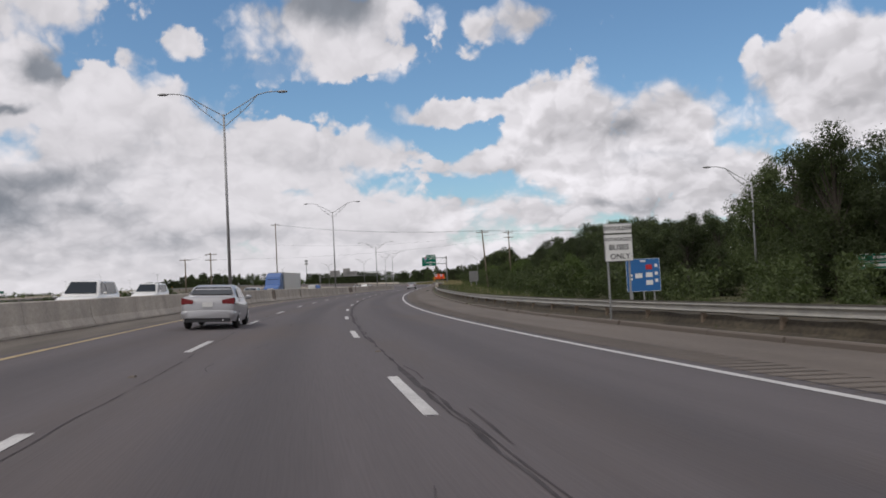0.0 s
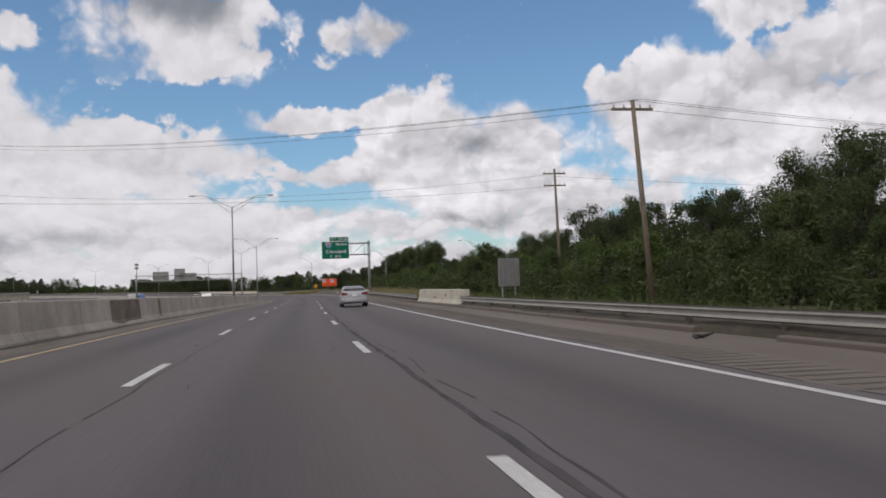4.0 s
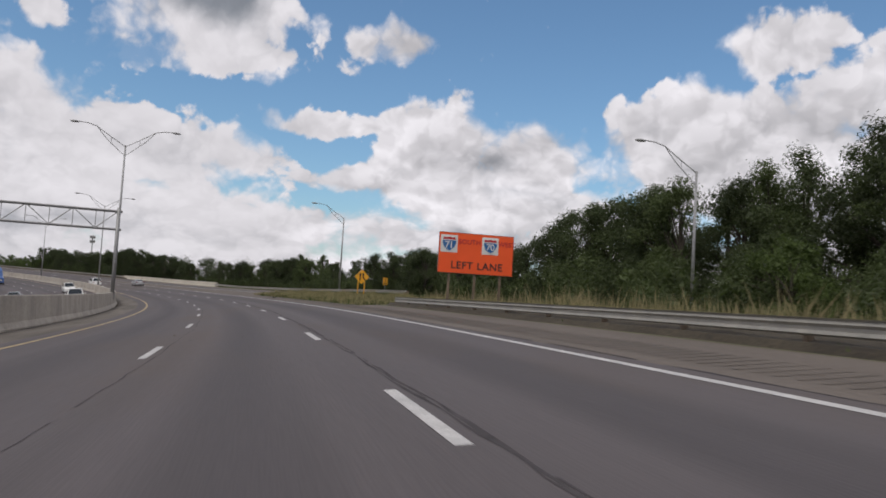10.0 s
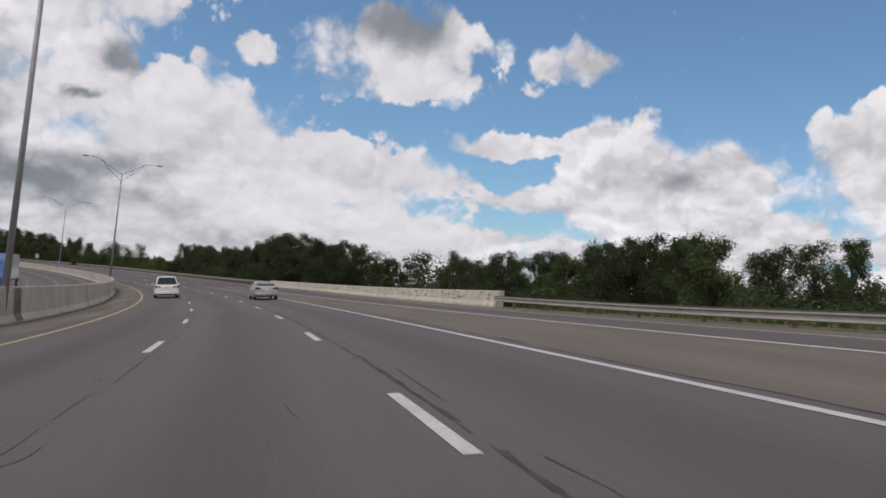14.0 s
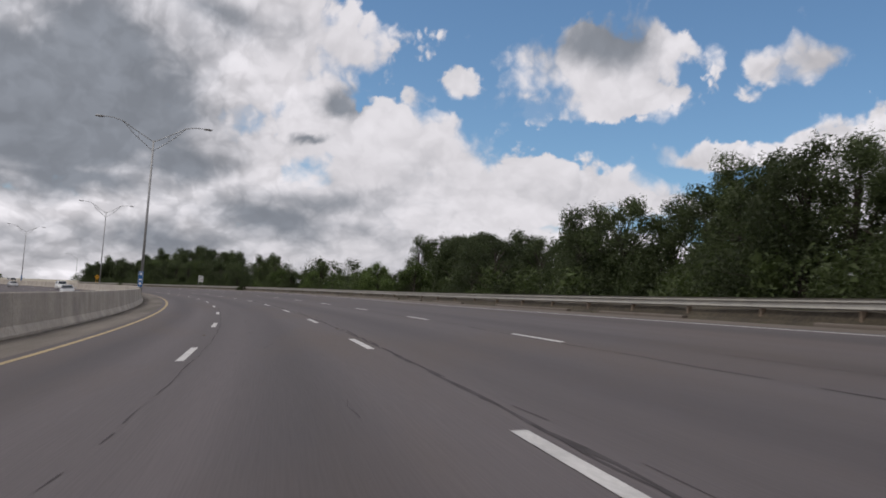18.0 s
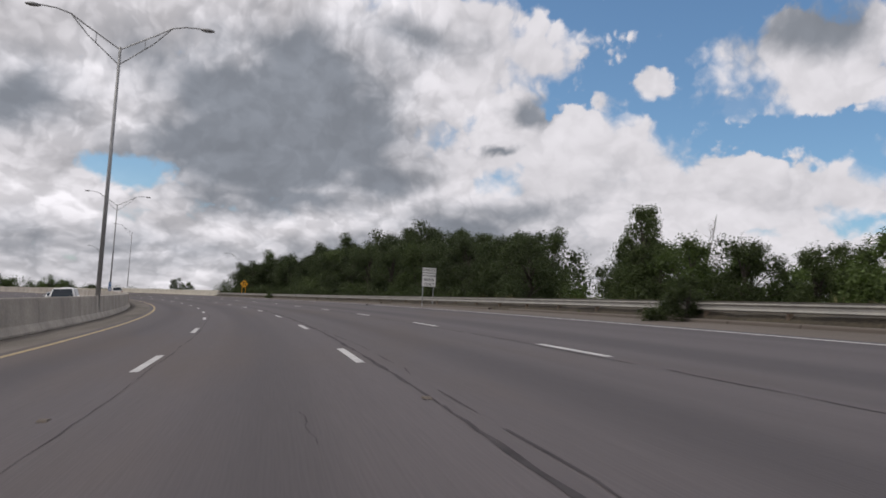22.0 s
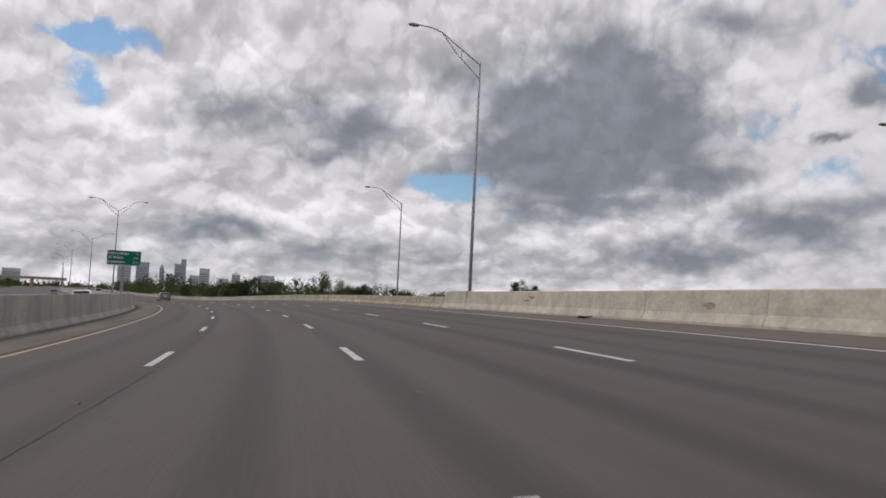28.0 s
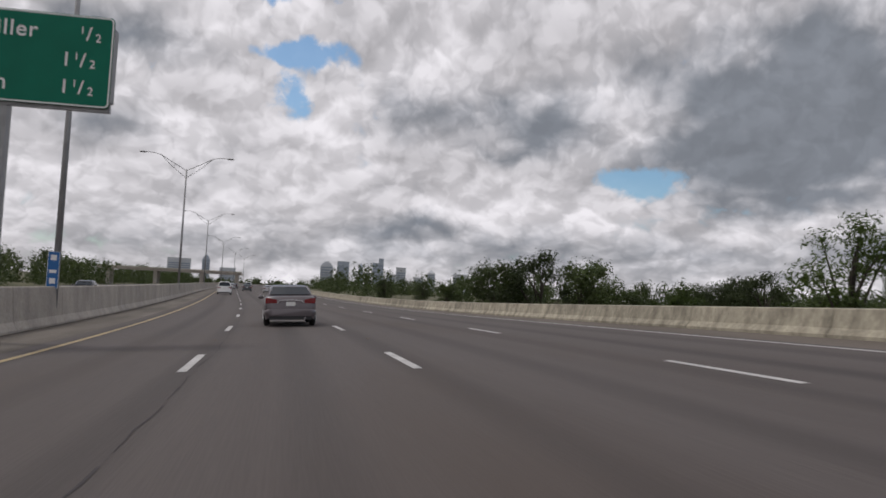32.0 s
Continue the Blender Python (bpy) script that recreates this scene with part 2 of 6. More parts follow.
rolled = shifted(shifted(squeezed, 3.0, 0.12, 3), 1.5, 0.5, 8)
puff1, puff2 = puffs(rolled, 0.13, 0.84, 1.08), puffs(rolled, 0.34, 0.88, 1.07)
# the unseen sky overhead and behind: broken bright cloud, added to raise ambient light
high = ranged(eld, 22.0, 34.0, 0.0, 0.85)
wide = wnode("ShaderNodeMath", op="ABSOLUTE")
shift_ = wnode("ShaderNodeMath", op="SUBTRACT", i1=25.0)
wlink(azd, shift_), wlink(shift_, wide)
aside = ranged(wide, 78.0, 100.0, 0.0, 0.8)
base = added(added(state["cover"], high), aside)
# firm and wispy rims by turns
rim_ = ranged(wnoise(flat, 0.13, 2), 0.42, 0.62, 0.14, 0.62)
cover1 = ranged(added(added(added(base, grain, 0.52), heaped, 0.5), soft, 0.25), -0.04, 0.24)
wlink(rim_, cover1, 2)
torn = ranged(added(added(state["open"], grain, 0.8), heaped, -0.4), 0.1, 0.5, 1.0, 0.08)
cover = wnode("ShaderNodeMath", op="MULTIPLY")
wlink(cover1, cover), wlink(torn, cover, 1)
# light on the heaps: how much they fall off towards the sun
lit = wnode("ShaderNodeMath", op="SUBTRACT")
wlink(heaped, lit), wlink(heap(moved), lit, 1)
veil = wnode("ShaderNodeMath", op="SUBTRACT", i1=0.5)
wlink(wnoise(bulge, 0.17, 4, 0.45), veil)
billow = wnode("ShaderNodeMath", op="SUBTRACT", i1=0.5)
wlink(wnoise(rolled, 0.2, 9, 0.6), billow)
gloom = ranged(added(added(added(added(added(state["dark"], soft, 0.3), billow, 0.35), heaped, -0.22), puff1, -0.5), puff2, -0.25), -0.77, -0.03)
tone = wnode("ShaderNodeMix")
tone.data_type = "RGBA"
tone.inputs["A"].default_value, tone.inputs["B"].default_value = (7.75, 7.52, 7.9, 1), (2.6, 2.8, 3.22, 1)
wn.links.new(gloom.outputs[0], tone.inputs["Factor"])
puffed = wnode("ShaderNodeMath", op="MULTIPLY")
wlink(puff1, puffed), wlink(puff2, puffed, 1)
softly = added(added(ranged(lit, -0.3, 0.3, 0.86, 1.14, False), veil, 0.3), billow, 0.1)
gain0 = wnode("ShaderNodeMath", op="MULTIPLY")
wlink(puffed, gain0), wlink(softly, gain0, 1)
# the bank from 0 to 30 degrees is a smooth veil
smooth_ = wnode("ShaderNodeMath", op="MULTIPLY")
wlink(ranged(azd, -8.0, 3.0, 0.25, 0.7), smooth_), wlink(ranged(azd, 22.0, 42.0, 1.0, 0.0), smooth_, 1)
calm = wnode("ShaderNodeMath", op="MAXIMUM")
wlink(ranged(gloom, 0.0, 1.0, 0.0, 0.5, False), calm), wlink(smooth_, calm, 1)
gain = wnode("ShaderNodeMix", i3=0.98)
wlink(calm, gain, 0), wlink(gain0, gain, 2)
white = wnode("ShaderNodeVectorMath", op="SCALE")
wn.links.new(tone.outputs["Result"], white.inputs[0]), wn.links.new(gain.outputs[0], white.inputs["Scale"])
sky = wn.nodes.new("ShaderNodeTexSky")
sky.sky_type, sky.sun_disc = "NISHITA", False
sky.sun_elevation, sky.sun_rotation = radians(SUN_EL), radians(-SUN_AZ)
blue = wnode("ShaderNodeVectorMath", op="MULTIPLY", i1=(0.93, 1.16, 1.28))
wlink(sky, blue)
both = wnode("ShaderNodeMix")
both.data_type = "RGBA"
wn.links.new(cover.outputs[0], both.inputs["Factor"]), wn.links.new(blue.outputs[0], both.inputs["A"]), wn.links.new(white.outputs[0], both.inputs["B"])
back = wnode("ShaderNodeBackground", i1=0.1)
wn.links.new(both.outputs["Result"], back.inputs[0])
out = wn.nodes.new("ShaderNodeOutputWorld")
wlink(back, out)

sun = new("sun", bpy.data.lights.new("sun", "SUN"))
sun.data.energy, sun.data.angle, sun.data.color = 1.35, radians(11), (1.0, 0.95, 0.89)
_a, _e = radians(SUN_AZ), radians(SUN_EL)
sun.matrix_world = look((0, 0, 100), Vector((0, 0, 100)) - Vector((-math.sin(_a) * math.cos(_e), math.cos(_a) * math.cos(_e), math.sin(_e))))


# ------------------------------------------------------------------ materials
def material(name, base, rough=0.7, metal=0.0, vary=0.15, scale=3.0, bump=0.0, bump_scale=40.0, tint=None, per_object=0.0,
             fine=0.0, coords="Object", stretch=(1, 1, 1), sheen=0.5):
    """A surface with two scales of colour variation, and relief."""
    m = bpy.data.materials.new(name)
    m.use_nodes = True
    nt = m.node_tree
    b = nt.nodes["Principled BSDF"]
    b.inputs["Roughness"].default_value, b.inputs["Metallic"].default_value = rough, metal
    b.inputs["Specular IOR Level"].default_value = sheen
    tc = nt.nodes.new("ShaderNodeTexCoord")
    mp = nt.nodes.new("ShaderNodeMapping")
    mp.inputs[3].default_value = stretch
    nt.links.new(tc.outputs[coords], mp.inputs[0])
    n1 = nt.nodes.new("ShaderNodeTexNoise")
    n1.inputs["Scale"].default_value, n1.inputs["Detail"].default_value = scale, 6
    nt.links.new(mp.outputs[0], n1.inputs["Vector"])
    n2 = nt.nodes.new("ShaderNodeTexNoise")
    n2.inputs["Scale"].default_value, n2.inputs["Detail"].default_value = bump_scale, 3
    nt.links.new(mp.outputs[0], n2.inputs["Vector"])
    ramp = nt.nodes.new("ShaderNodeMapRange")
    ramp.inputs[1].default_value, ramp.inputs[2].default_value = 0.3, 0.7
    ramp.inputs[3].default_value, ramp.inputs[4].default_value = 1 - vary, 1 + vary
    nt.links.new(n1.outputs[0], ramp.inputs[0])
    last = ramp.outputs[0]
    if fine:
        r2 = nt.nodes.new("ShaderNodeMapRange")
        r2.inputs[1].default_value, r2.inputs[2].default_value = 0.3, 0.7
        r2.inputs[3].default_value, r2.inputs[4].default_value = 1 - fine, 1 + fine
        nt.links.new(n2.outputs[0], r2.inputs[0])
        mu = nt.nodes.new("ShaderNodeMath")
        mu.operation = "MULTIPLY"
        nt.links.new(last, mu.inputs[0]), nt.links.new(r2.outputs[0], mu.inputs[1])
        last = mu.outputs[0]
    if per_object:
        oi = nt.nodes.new("ShaderNodeObjectInfo")
        r3 = nt.nodes.new("ShaderNodeMapRange")
        r3.inputs[3].default_value, r3.inputs[4].default_value = 1 - per_object, 1 + per_object
        nt.links.new(oi.outputs["Random"], r3.inputs[0])
        mu = nt.nodes.new("ShaderNodeMath")
        mu.operation = "MULTIPLY"
        nt.links.new(last, mu.inputs[0]), nt.links.new(r3.outputs[0], mu.inputs[1])
        last = mu.outputs[0]
    mix = nt.nodes.new("ShaderNodeMix")
    mix.data_type = "RGBA"
    mix.inputs["A"].default_value = (*base, 1)
    mix.inputs["B"].default_value = (*(tint or base), 1)
    nt.links.new(n1.outputs[0], mix.inputs["Factor"])
    vm = nt.nodes.new("ShaderNodeVectorMath")
    vm.operation = "SCALE"
    nt.links.new(mix.outputs["Result"], vm.inputs[0]), nt.links.new(last, vm.inputs["Scale"])
    nt.links.new(vm.outputs[0], b.inputs["Base Color"])
    if bump:
        bp = nt.nodes.new("ShaderNodeBump")
        bp.inputs["Strength"].default_value, bp.inputs["Distance"].default_value = min(1, bump), 0.02
        nt.links.new(n2.outputs[0], bp.inputs["Height"])
        nt.links.new(bp.outputs[0], b.inputs["Normal"])
    return m


ASPHALT = material("asphalt", (0.092, 0.0785, 0.081), 0.85, vary=0.18, scale=1.0, bump=0.25, bump_scale=50, fine=0.09, coords="UV", stretch=(0.02, 0.9, 1), tint=(0.072, 0.062, 0.065))


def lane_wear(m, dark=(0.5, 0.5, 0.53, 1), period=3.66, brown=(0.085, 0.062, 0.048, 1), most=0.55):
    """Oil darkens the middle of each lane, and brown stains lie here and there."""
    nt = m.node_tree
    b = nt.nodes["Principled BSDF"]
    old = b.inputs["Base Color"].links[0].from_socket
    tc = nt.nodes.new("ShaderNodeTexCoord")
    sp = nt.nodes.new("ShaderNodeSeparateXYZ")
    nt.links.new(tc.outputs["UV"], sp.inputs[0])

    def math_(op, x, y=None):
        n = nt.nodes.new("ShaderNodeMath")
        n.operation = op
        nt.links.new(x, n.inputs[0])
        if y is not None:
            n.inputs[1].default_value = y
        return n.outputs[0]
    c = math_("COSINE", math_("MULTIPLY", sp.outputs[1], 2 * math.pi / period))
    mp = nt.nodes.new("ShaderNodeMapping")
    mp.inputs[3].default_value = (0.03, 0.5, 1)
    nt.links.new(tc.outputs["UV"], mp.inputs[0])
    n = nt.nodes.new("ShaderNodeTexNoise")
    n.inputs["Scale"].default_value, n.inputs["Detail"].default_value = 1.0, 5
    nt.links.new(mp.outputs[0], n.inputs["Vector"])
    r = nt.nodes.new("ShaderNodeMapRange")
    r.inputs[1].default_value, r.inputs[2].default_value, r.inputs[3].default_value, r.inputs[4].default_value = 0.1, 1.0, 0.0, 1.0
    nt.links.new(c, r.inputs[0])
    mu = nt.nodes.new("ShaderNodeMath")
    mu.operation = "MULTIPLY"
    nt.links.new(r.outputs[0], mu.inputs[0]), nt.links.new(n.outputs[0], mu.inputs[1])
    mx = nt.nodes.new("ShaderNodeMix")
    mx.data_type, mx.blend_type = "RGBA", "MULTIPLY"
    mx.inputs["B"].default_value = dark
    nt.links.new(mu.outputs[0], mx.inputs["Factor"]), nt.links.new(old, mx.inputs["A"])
    br = nt.nodes.new("ShaderNodeTexNoise")
    br.inputs["Scale"].default_value, br.inputs["Detail"].default_value = 0.55, 4
    m2 = nt.nodes.new("ShaderNodeMapping")
    m2.inputs[3].default_value = (0.12, 0.6, 1)
    nt.links.new(tc.outputs["UV"], m2.inputs[0]), nt.links.new(m2.outputs[0], br.inputs["Vector"])
    r2 = nt.nodes.new("ShaderNodeMapRange")
    r2.inputs[1].default_value, r2.inputs[2].default_value, r2.inputs[3].default_value, r2.inputs[4].default_value = 0.5, 0.75, 0.0, most
    nt.links.new(br.outputs[0], r2.inputs[0])
    m3 = nt.nodes.new("ShaderNodeMix")
    m3.data_type = "RGBA"
    m3.inputs["B"].default_value = brown
    nt.links.new(r2.outputs[0], m3.inputs["Factor"]), nt.links.new(mx.outputs["Result"], m3.inputs["A"])
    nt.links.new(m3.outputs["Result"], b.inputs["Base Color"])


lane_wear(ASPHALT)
DECK = material("bridge_deck_asphalt", (0.087, 0.069, 0.063), 0.85, vary=0.18, scale=1.0, bump=0.25, bump_scale=50, fine=0.10, coords="UV", stretch=(0.02, 0.9, 1), tint=(0.060, 0.051, 0.049))
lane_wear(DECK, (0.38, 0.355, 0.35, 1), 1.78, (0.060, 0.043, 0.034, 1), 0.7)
RAMP_DECK = material("ramp_bridge_asphalt", (0.104, 0.086, 0.081), 0.85, vary=0.18, scale=1.0, bump=0.25, bump_scale=50, fine=0.10, coords="UV", stretch=(0.03, 0.9, 1), tint=(0.084, 0.07, 0.066))
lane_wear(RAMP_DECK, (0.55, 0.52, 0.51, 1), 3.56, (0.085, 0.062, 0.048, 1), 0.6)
SHOULDER = material("shoulder_concrete", (0.125, 0.10, 0.08), 0.9, vary=0.2, scale=1.0, bump=0.4, bump_scale=30, fine=0.15, coords="UV", stretch=(0.12, 0.8, 1), tint=(0.098, 0.083, 0.071))
SEAL = material("crack_seal", (0.060, 0.0545, 0.057), 0.95, vary=0.3, scale=2, sheen=0.15)
PAINT = material("white_road_paint", (0.45, 0.44, 0.43), 0.7, vary=0.15, scale=2, fine=0.18, bump_scale=25)
YELLOW = material("yellow_road_paint", (0.34, 0.26, 0.135), 0.7, vary=0.2, scale=1.5, fine=0.2, bump_scale=25)
CONCRETE = material("concrete", (0.38, 0.345, 0.30), 0.9, vary=0.24, scale=0.8, bump=0.3, bump_scale=14, fine=0.16, stretch=(1.1, 1.1, 0.6), per_object=0.07, tint=(0.33, 0.295, 0.255))
PARAPET = material("parapet_concrete", (0.47, 0.43, 0.355), 0.9, vary=0.2, scale=1.5, bump=0.3, bump_scale=9, fine=0.14, per_object=0.05, tint=(0.43, 0.40, 0.34))
PARAPET_OLD = material("stained_parapet_concrete", (0.36, 0.325, 0.25), 0.9, vary=0.45, scale=1.4, bump=0.4, bump_scale=9, fine=0.24, stretch=(1.6, 1.6, 0.6), per_object=0.08, tint=(0.27, 0.245, 0.19))
STEEL = material("galvanised_steel", (0.33, 0.335, 0.335), 0.5, 0.6, vary=0.12, scale=3, fine=0.08)
POLE = material("lamp_pole_steel", (0.30, 0.30, 0.30), 0.55, 0.5, vary=0.12, scale=3)
RAIL_STEEL = material("weathered_rail_steel", (0.37, 0.36, 0.335), 0.6, 0.4, vary=0.16, scale=1.5, bump=0.1, bump_scale=20, fine=0.12, tint=(0.30, 0.28, 0.245))
POST = material("post_wood", (0.16, 0.12, 0.085), 0.9, vary=0.3, scale=4)
WOOD = material("weathered_pole_wood", (0.17, 0.135, 0.10), 0.9, vary=0.3, scale=4, stretch=(4, 4, 0.4))
DIRT = material("dirt", (0.17, 0.125, 0.08), 0.95, vary=0.3, scale=0.7, bump=0.5, bump_scale=12, fine=0.25)
GROUND = material("grassy_ground", (0.06, 0.07, 0.026), 0.95, vary=0.35, scale=0.15, bump=0.6, bump_scale=5, fine=0.3, tint=(0.10, 0.085, 0.045))
GREEN_SIGN = material("green_sign_sheeting", (0.0, 0.14, 0.085), 0.55, vary=0.08, scale=1, sheen=0.25)
BLUE_SIGN = material("blue_sign_sheeting", (0.015, 0.12, 0.34), 0.4, vary=0.06, scale=1)
ORANGE_SIGN = material("orange_sign_sheeting", (0.88, 0.10, 0.015), 0.45, vary=0.05, scale=1)
YELLOW_SIGN = material("yellow_sign_sheeting", (0.80, 0.38, 0.015), 0.45, vary=0.06, scale=2)
WHITE_SIGN = material("white_sign_sheeting", (0.72, 0.72, 0.70), 0.45, vary=0.05, scale=2)
RED_SIGN = material("red_sign_sheeting", (0.45, 0.02, 0.03), 0.45, vary=0.05, scale=2)
BLACK = material("black_paint", (0.02, 0.02, 0.022), 0.5, vary=0.1, scale=2)
SIGN_BACK = material("bare_aluminium", (0.33, 0.32, 0.31), 0.55, 0.4, vary=0.15, scale=2)
BARK = material("bark", (0.05, 0.041, 0.032), 0.95, vary=0.3, scale=6)


# ------------------------------------------------------------------ builders
def link_mesh(name, bm, mat, parent=None, label="", smooth=False):
    me = bpy.data.meshes.new(name)
    bm.to_mesh(me)
    bm.free()
    me.materials.append(mat)
    if smooth:
        me.polygons.foreach_set("use_smooth", [True] * len(me.polygons))
    ob = new(name, me)
    if parent is not None:
        ob.parent = parent
    if label:
        ob["label"] = label
    return ob


part = link_mesh


def raw(name, verts, faces, mat, parent=None, smooth=False):
    me = bpy.data.meshes.new(name)
    me.from_pydata([tuple(map(float, v)) for v in verts], [], faces)
    me.materials.append(mat)
    if smooth:
        me.polygons.foreach_set("use_smooth", [True] * len(me.polygons))
    ob = new(name, me)
    if parent is not None:
        ob.parent = parent
    return ob


def shared(name, me, parent, m=None):
    ob = new(name, me)
    ob.parent = parent
    if m is not None:
        ob.matrix_basis = m
    return ob


def thing(name, label, category, m=None, group="", kind=""):
    e = tagged(new(name), label, category, group, kind)
    if m is not None:
        e.matrix_world = m
    return e


def place(s, u, z=0.0, turned=0.0):
    """An upright pose beside the road: x to the right, y along the road."""
    p = at(s, u, z)
    return pose(*map(float, p), 0, 0, turn(s) + turned)


def box(bm, x0, x1, y0, y1, z0, z1):
    v = [bm.verts.new((x, y, z)) for z in (z0, z1) for x, y in ((x0, y0), (x1, y0), (x1, y1), (x0, y1))]
    for f in ((3, 2, 1, 0), (4, 5, 6, 7), (0, 1, 5, 4), (1, 2, 6, 5), (2, 3, 7, 6), (3, 0, 4, 7)):
        bm.faces.new([v[i] for i in f])
    return v


def tube(bm, path, radii, n=8, cap=True):
    """A round bar along points, with a radius at each."""
    rings = []
    pts = [Vector(p) for p in path]
    for i, p in enumerate(pts):
        d = (pts[min(i + 1, len(pts) - 1)] - pts[max(i - 1, 0)]).normalized()
        a = d.orthogonal().normalized() if i == 0 else (side - d * side.dot(d)).normalized()
        side = a
        b = d.cross(a)
        r = radii[i] if isinstance(radii, (list, tuple)) else radii
        rings.append([bm.verts.new(p + (a * math.cos(k * 2 * math.pi / n) + b * math.sin(k * 2 * math.pi / n)) * r) for k in range(n)])
    for r0, r1 in zip(rings, rings[1:]):
        for k in range(n):
            bm.faces.new((r0[k], r0[(k + 1) % n], r1[(k + 1) % n], r1[k]))
    if cap:
        bm.faces.new(rings[0][::-1]), bm.faces.new(rings[-1])


def along(s0, s1, profile, step=4.0, closed=False, caps=True):
    """Vertices and faces of a strip along the road; profile(s) gives its (u, z) points."""
    n = max(1, int(math.ceil((s1 - s0) / step)))
    verts, faces, k = [], [], None
    for i in range(n + 1):
        s = s0 + (s1 - s0) * i / n
        pr = profile(s)
        k = len(pr)
        for u, z in pr:
            verts.append(at(s, u, z))
    for i in range(n):
        for j in range(k if closed else k - 1):
            a, b = i * k + j, i * k + (j + 1) % k
            faces.append((a, b, b + k, a + k))
    if closed and caps:
        faces.append(tuple(range(k))[::-1])
        faces.append(tuple(range(n * k, n * k + k)))
    return verts, faces


def strip(name, s0, s1, profile, mat, parent=None, step=4.0, closed=False, smooth=False):
    v, f = along(s0, s1, profile, step, closed)
    ob = raw(name, v, f, mat, parent, smooth)
    if not closed:
        n = max(1, int(math.ceil((s1 - s0) / step)))
        co = np.array([(s0 + (s1 - s0) * i / n, u) for i in range(n + 1) for u, z in profile(s0 + (s1 - s0) * i / n)])
        idx = np.empty(len(ob.data.loops), int)
        ob.data.loops.foreach_get("vertex_index", idx)
        ob.data.uv_layers.new(name="road").data.foreach_set("uv", co[idx].ravel())
    return ob


def keyed(rows):
    xs, ys = zip(*rows)
    return lambda s: float(np.interp(s, xs, ys))


# the road's edges, beside the lane's middle line
LEFT = keyed([(-200, -7.4), (0, -7.4), (54, -7.3), (85, -6.7), (140, -6.9), (232, -7.9), (263, -8.0), (328, -8.4), (418, -8.5), (445, -7.8), (523, -7.2), (580, -6.9), (640, -6.9), (700, -7.2), (754, -7.1), (845, -7.4), (900, -7.7), (962, -7.95), (2200, -7.95)])
INNER = keyed([(-200, -5.05), (0, -5.05), (40, -5.15), (90, -5.4), (135, -5.25), (225, -5.65), (255, -5.5), (285, -5.65), (350, -5.65), (403, -5.65), (430, -5.4), (515, -4.9), (640, -5.0), (690, -5.1), (835, -5.15), (895, -5.35), (950, -5.3), (2200, -5.3)])
RAIL = keyed([(-200, 11.3), (0, 11.3), (75, 11.2), (128, 10.2), (160, 9.5), (174, 8.9), (215, 9.2), (245, 9.3), (271, 9.2), (337, 9.2), (360, 17.0), (392, 14.0), (450, 13.5), (505, 14.8), (521, 14.2), (560, 14.0), (600, 13.8), (684, 14.0), (743, 13.5), (790, 13.1), (830, 12.9), (862, 12.0), (950, 12.1), (2200, 12.1)])
PAVED = keyed([(-200, 10.3), (0, 10.3), (75, 10.3), (128, 9.6), (160, 9.0), (174, 8.5), (215, 8.7), (271, 8.6), (337, 8.6), (341, 7.3), (388, 7.2), (393, 13.6), (450, 13.1), (505, 14.4), (521, 13.9), (560, 13.6), (600, 13.4), (684, 13.6), (743, 13.2), (790, 13.0), (830, 12.9), (862, 12.0), (950, 12.1), (2200, 12.1)])
OUTER = keyed([(-200, 6.1), (10, 6.1), (40, 5.95), (70, 5.95), (126, 5.8), (213, 5.65), (243, 5.5), (272, 5.45), (330, 5.4), (357, 5.2), (416, 5.2), (505, 5.6), (514, 5.6), (530, 12.6), (566, 11.6), (600, 11.1), (655, 11.2), (690, 11.4), (745, 11.1), (830, 10.3), (870, 10.3), (890, 10.4), (946, 10.0), (2200, 10.0)])
FAR_L = -30.0    # the far edge of the other carriageway

# ------------------------------------------------------------------ ground
def ground_height(x, y):
    d2 = (LINE[:, 0][None] - x[:, None]) ** 2 + (LINE[:, 1][None] - y[:, None]) ** 2
    i = d2.argmin(1)
    h, s = _h[i], SS[i]
    u = (x - LINE[i, 0]) * np.cos(h) + (y - LINE[i, 1]) * np.sin(h)
    z = LINE[i, 2] + np.clip(u, -34, 16) * np.tan(_b[i]) - 0.5
    low = np.clip((s - 770) / 60, 0, 1) * np.clip((1150 - s) / 80, 0, 1)
    right = np.clip((u - 12) / 14, 0, 1)
    left = np.clip((-u - 31) / 14, 0, 1)
    z = z - (right + left) * 6.0 * low - 0.8 * (right + left)
    far = np.clip((np.abs(u) - 120) / 400, 0, 1)
    return z * (1 - far) + far * -3.0


def axis(lo, hi, step):
    core = np.arange(lo, hi, step)
    out_ = np.array([60, 150, 300, 600, 1100, 2000, 3200, 4600.])
    return np.concatenate([lo - out_[::-1], core, core[-1] + out_])


gx, gy = axis(-1150, 160, 12.0), axis(-220, 1000, 12.0)
GX, GY = np.meshgrid(gx, gy)
gz = np.concatenate([ground_height(a, b) for a, b in zip(GX, GY)])
nx = len(gx)
raw("ground", np.stack([GX.ravel(), GY.ravel(), gz], 1),
    [(j * nx + i, j * nx + i + 1, (j + 1) * nx + i + 1, (j + 1) * nx + i) for j in range(len(gy) - 1) for i in range(nx - 1)], GROUND)
tagged(bpy.data.objects["ground"], "grassy ground reaching to the horizon", "ground", kind="structure")

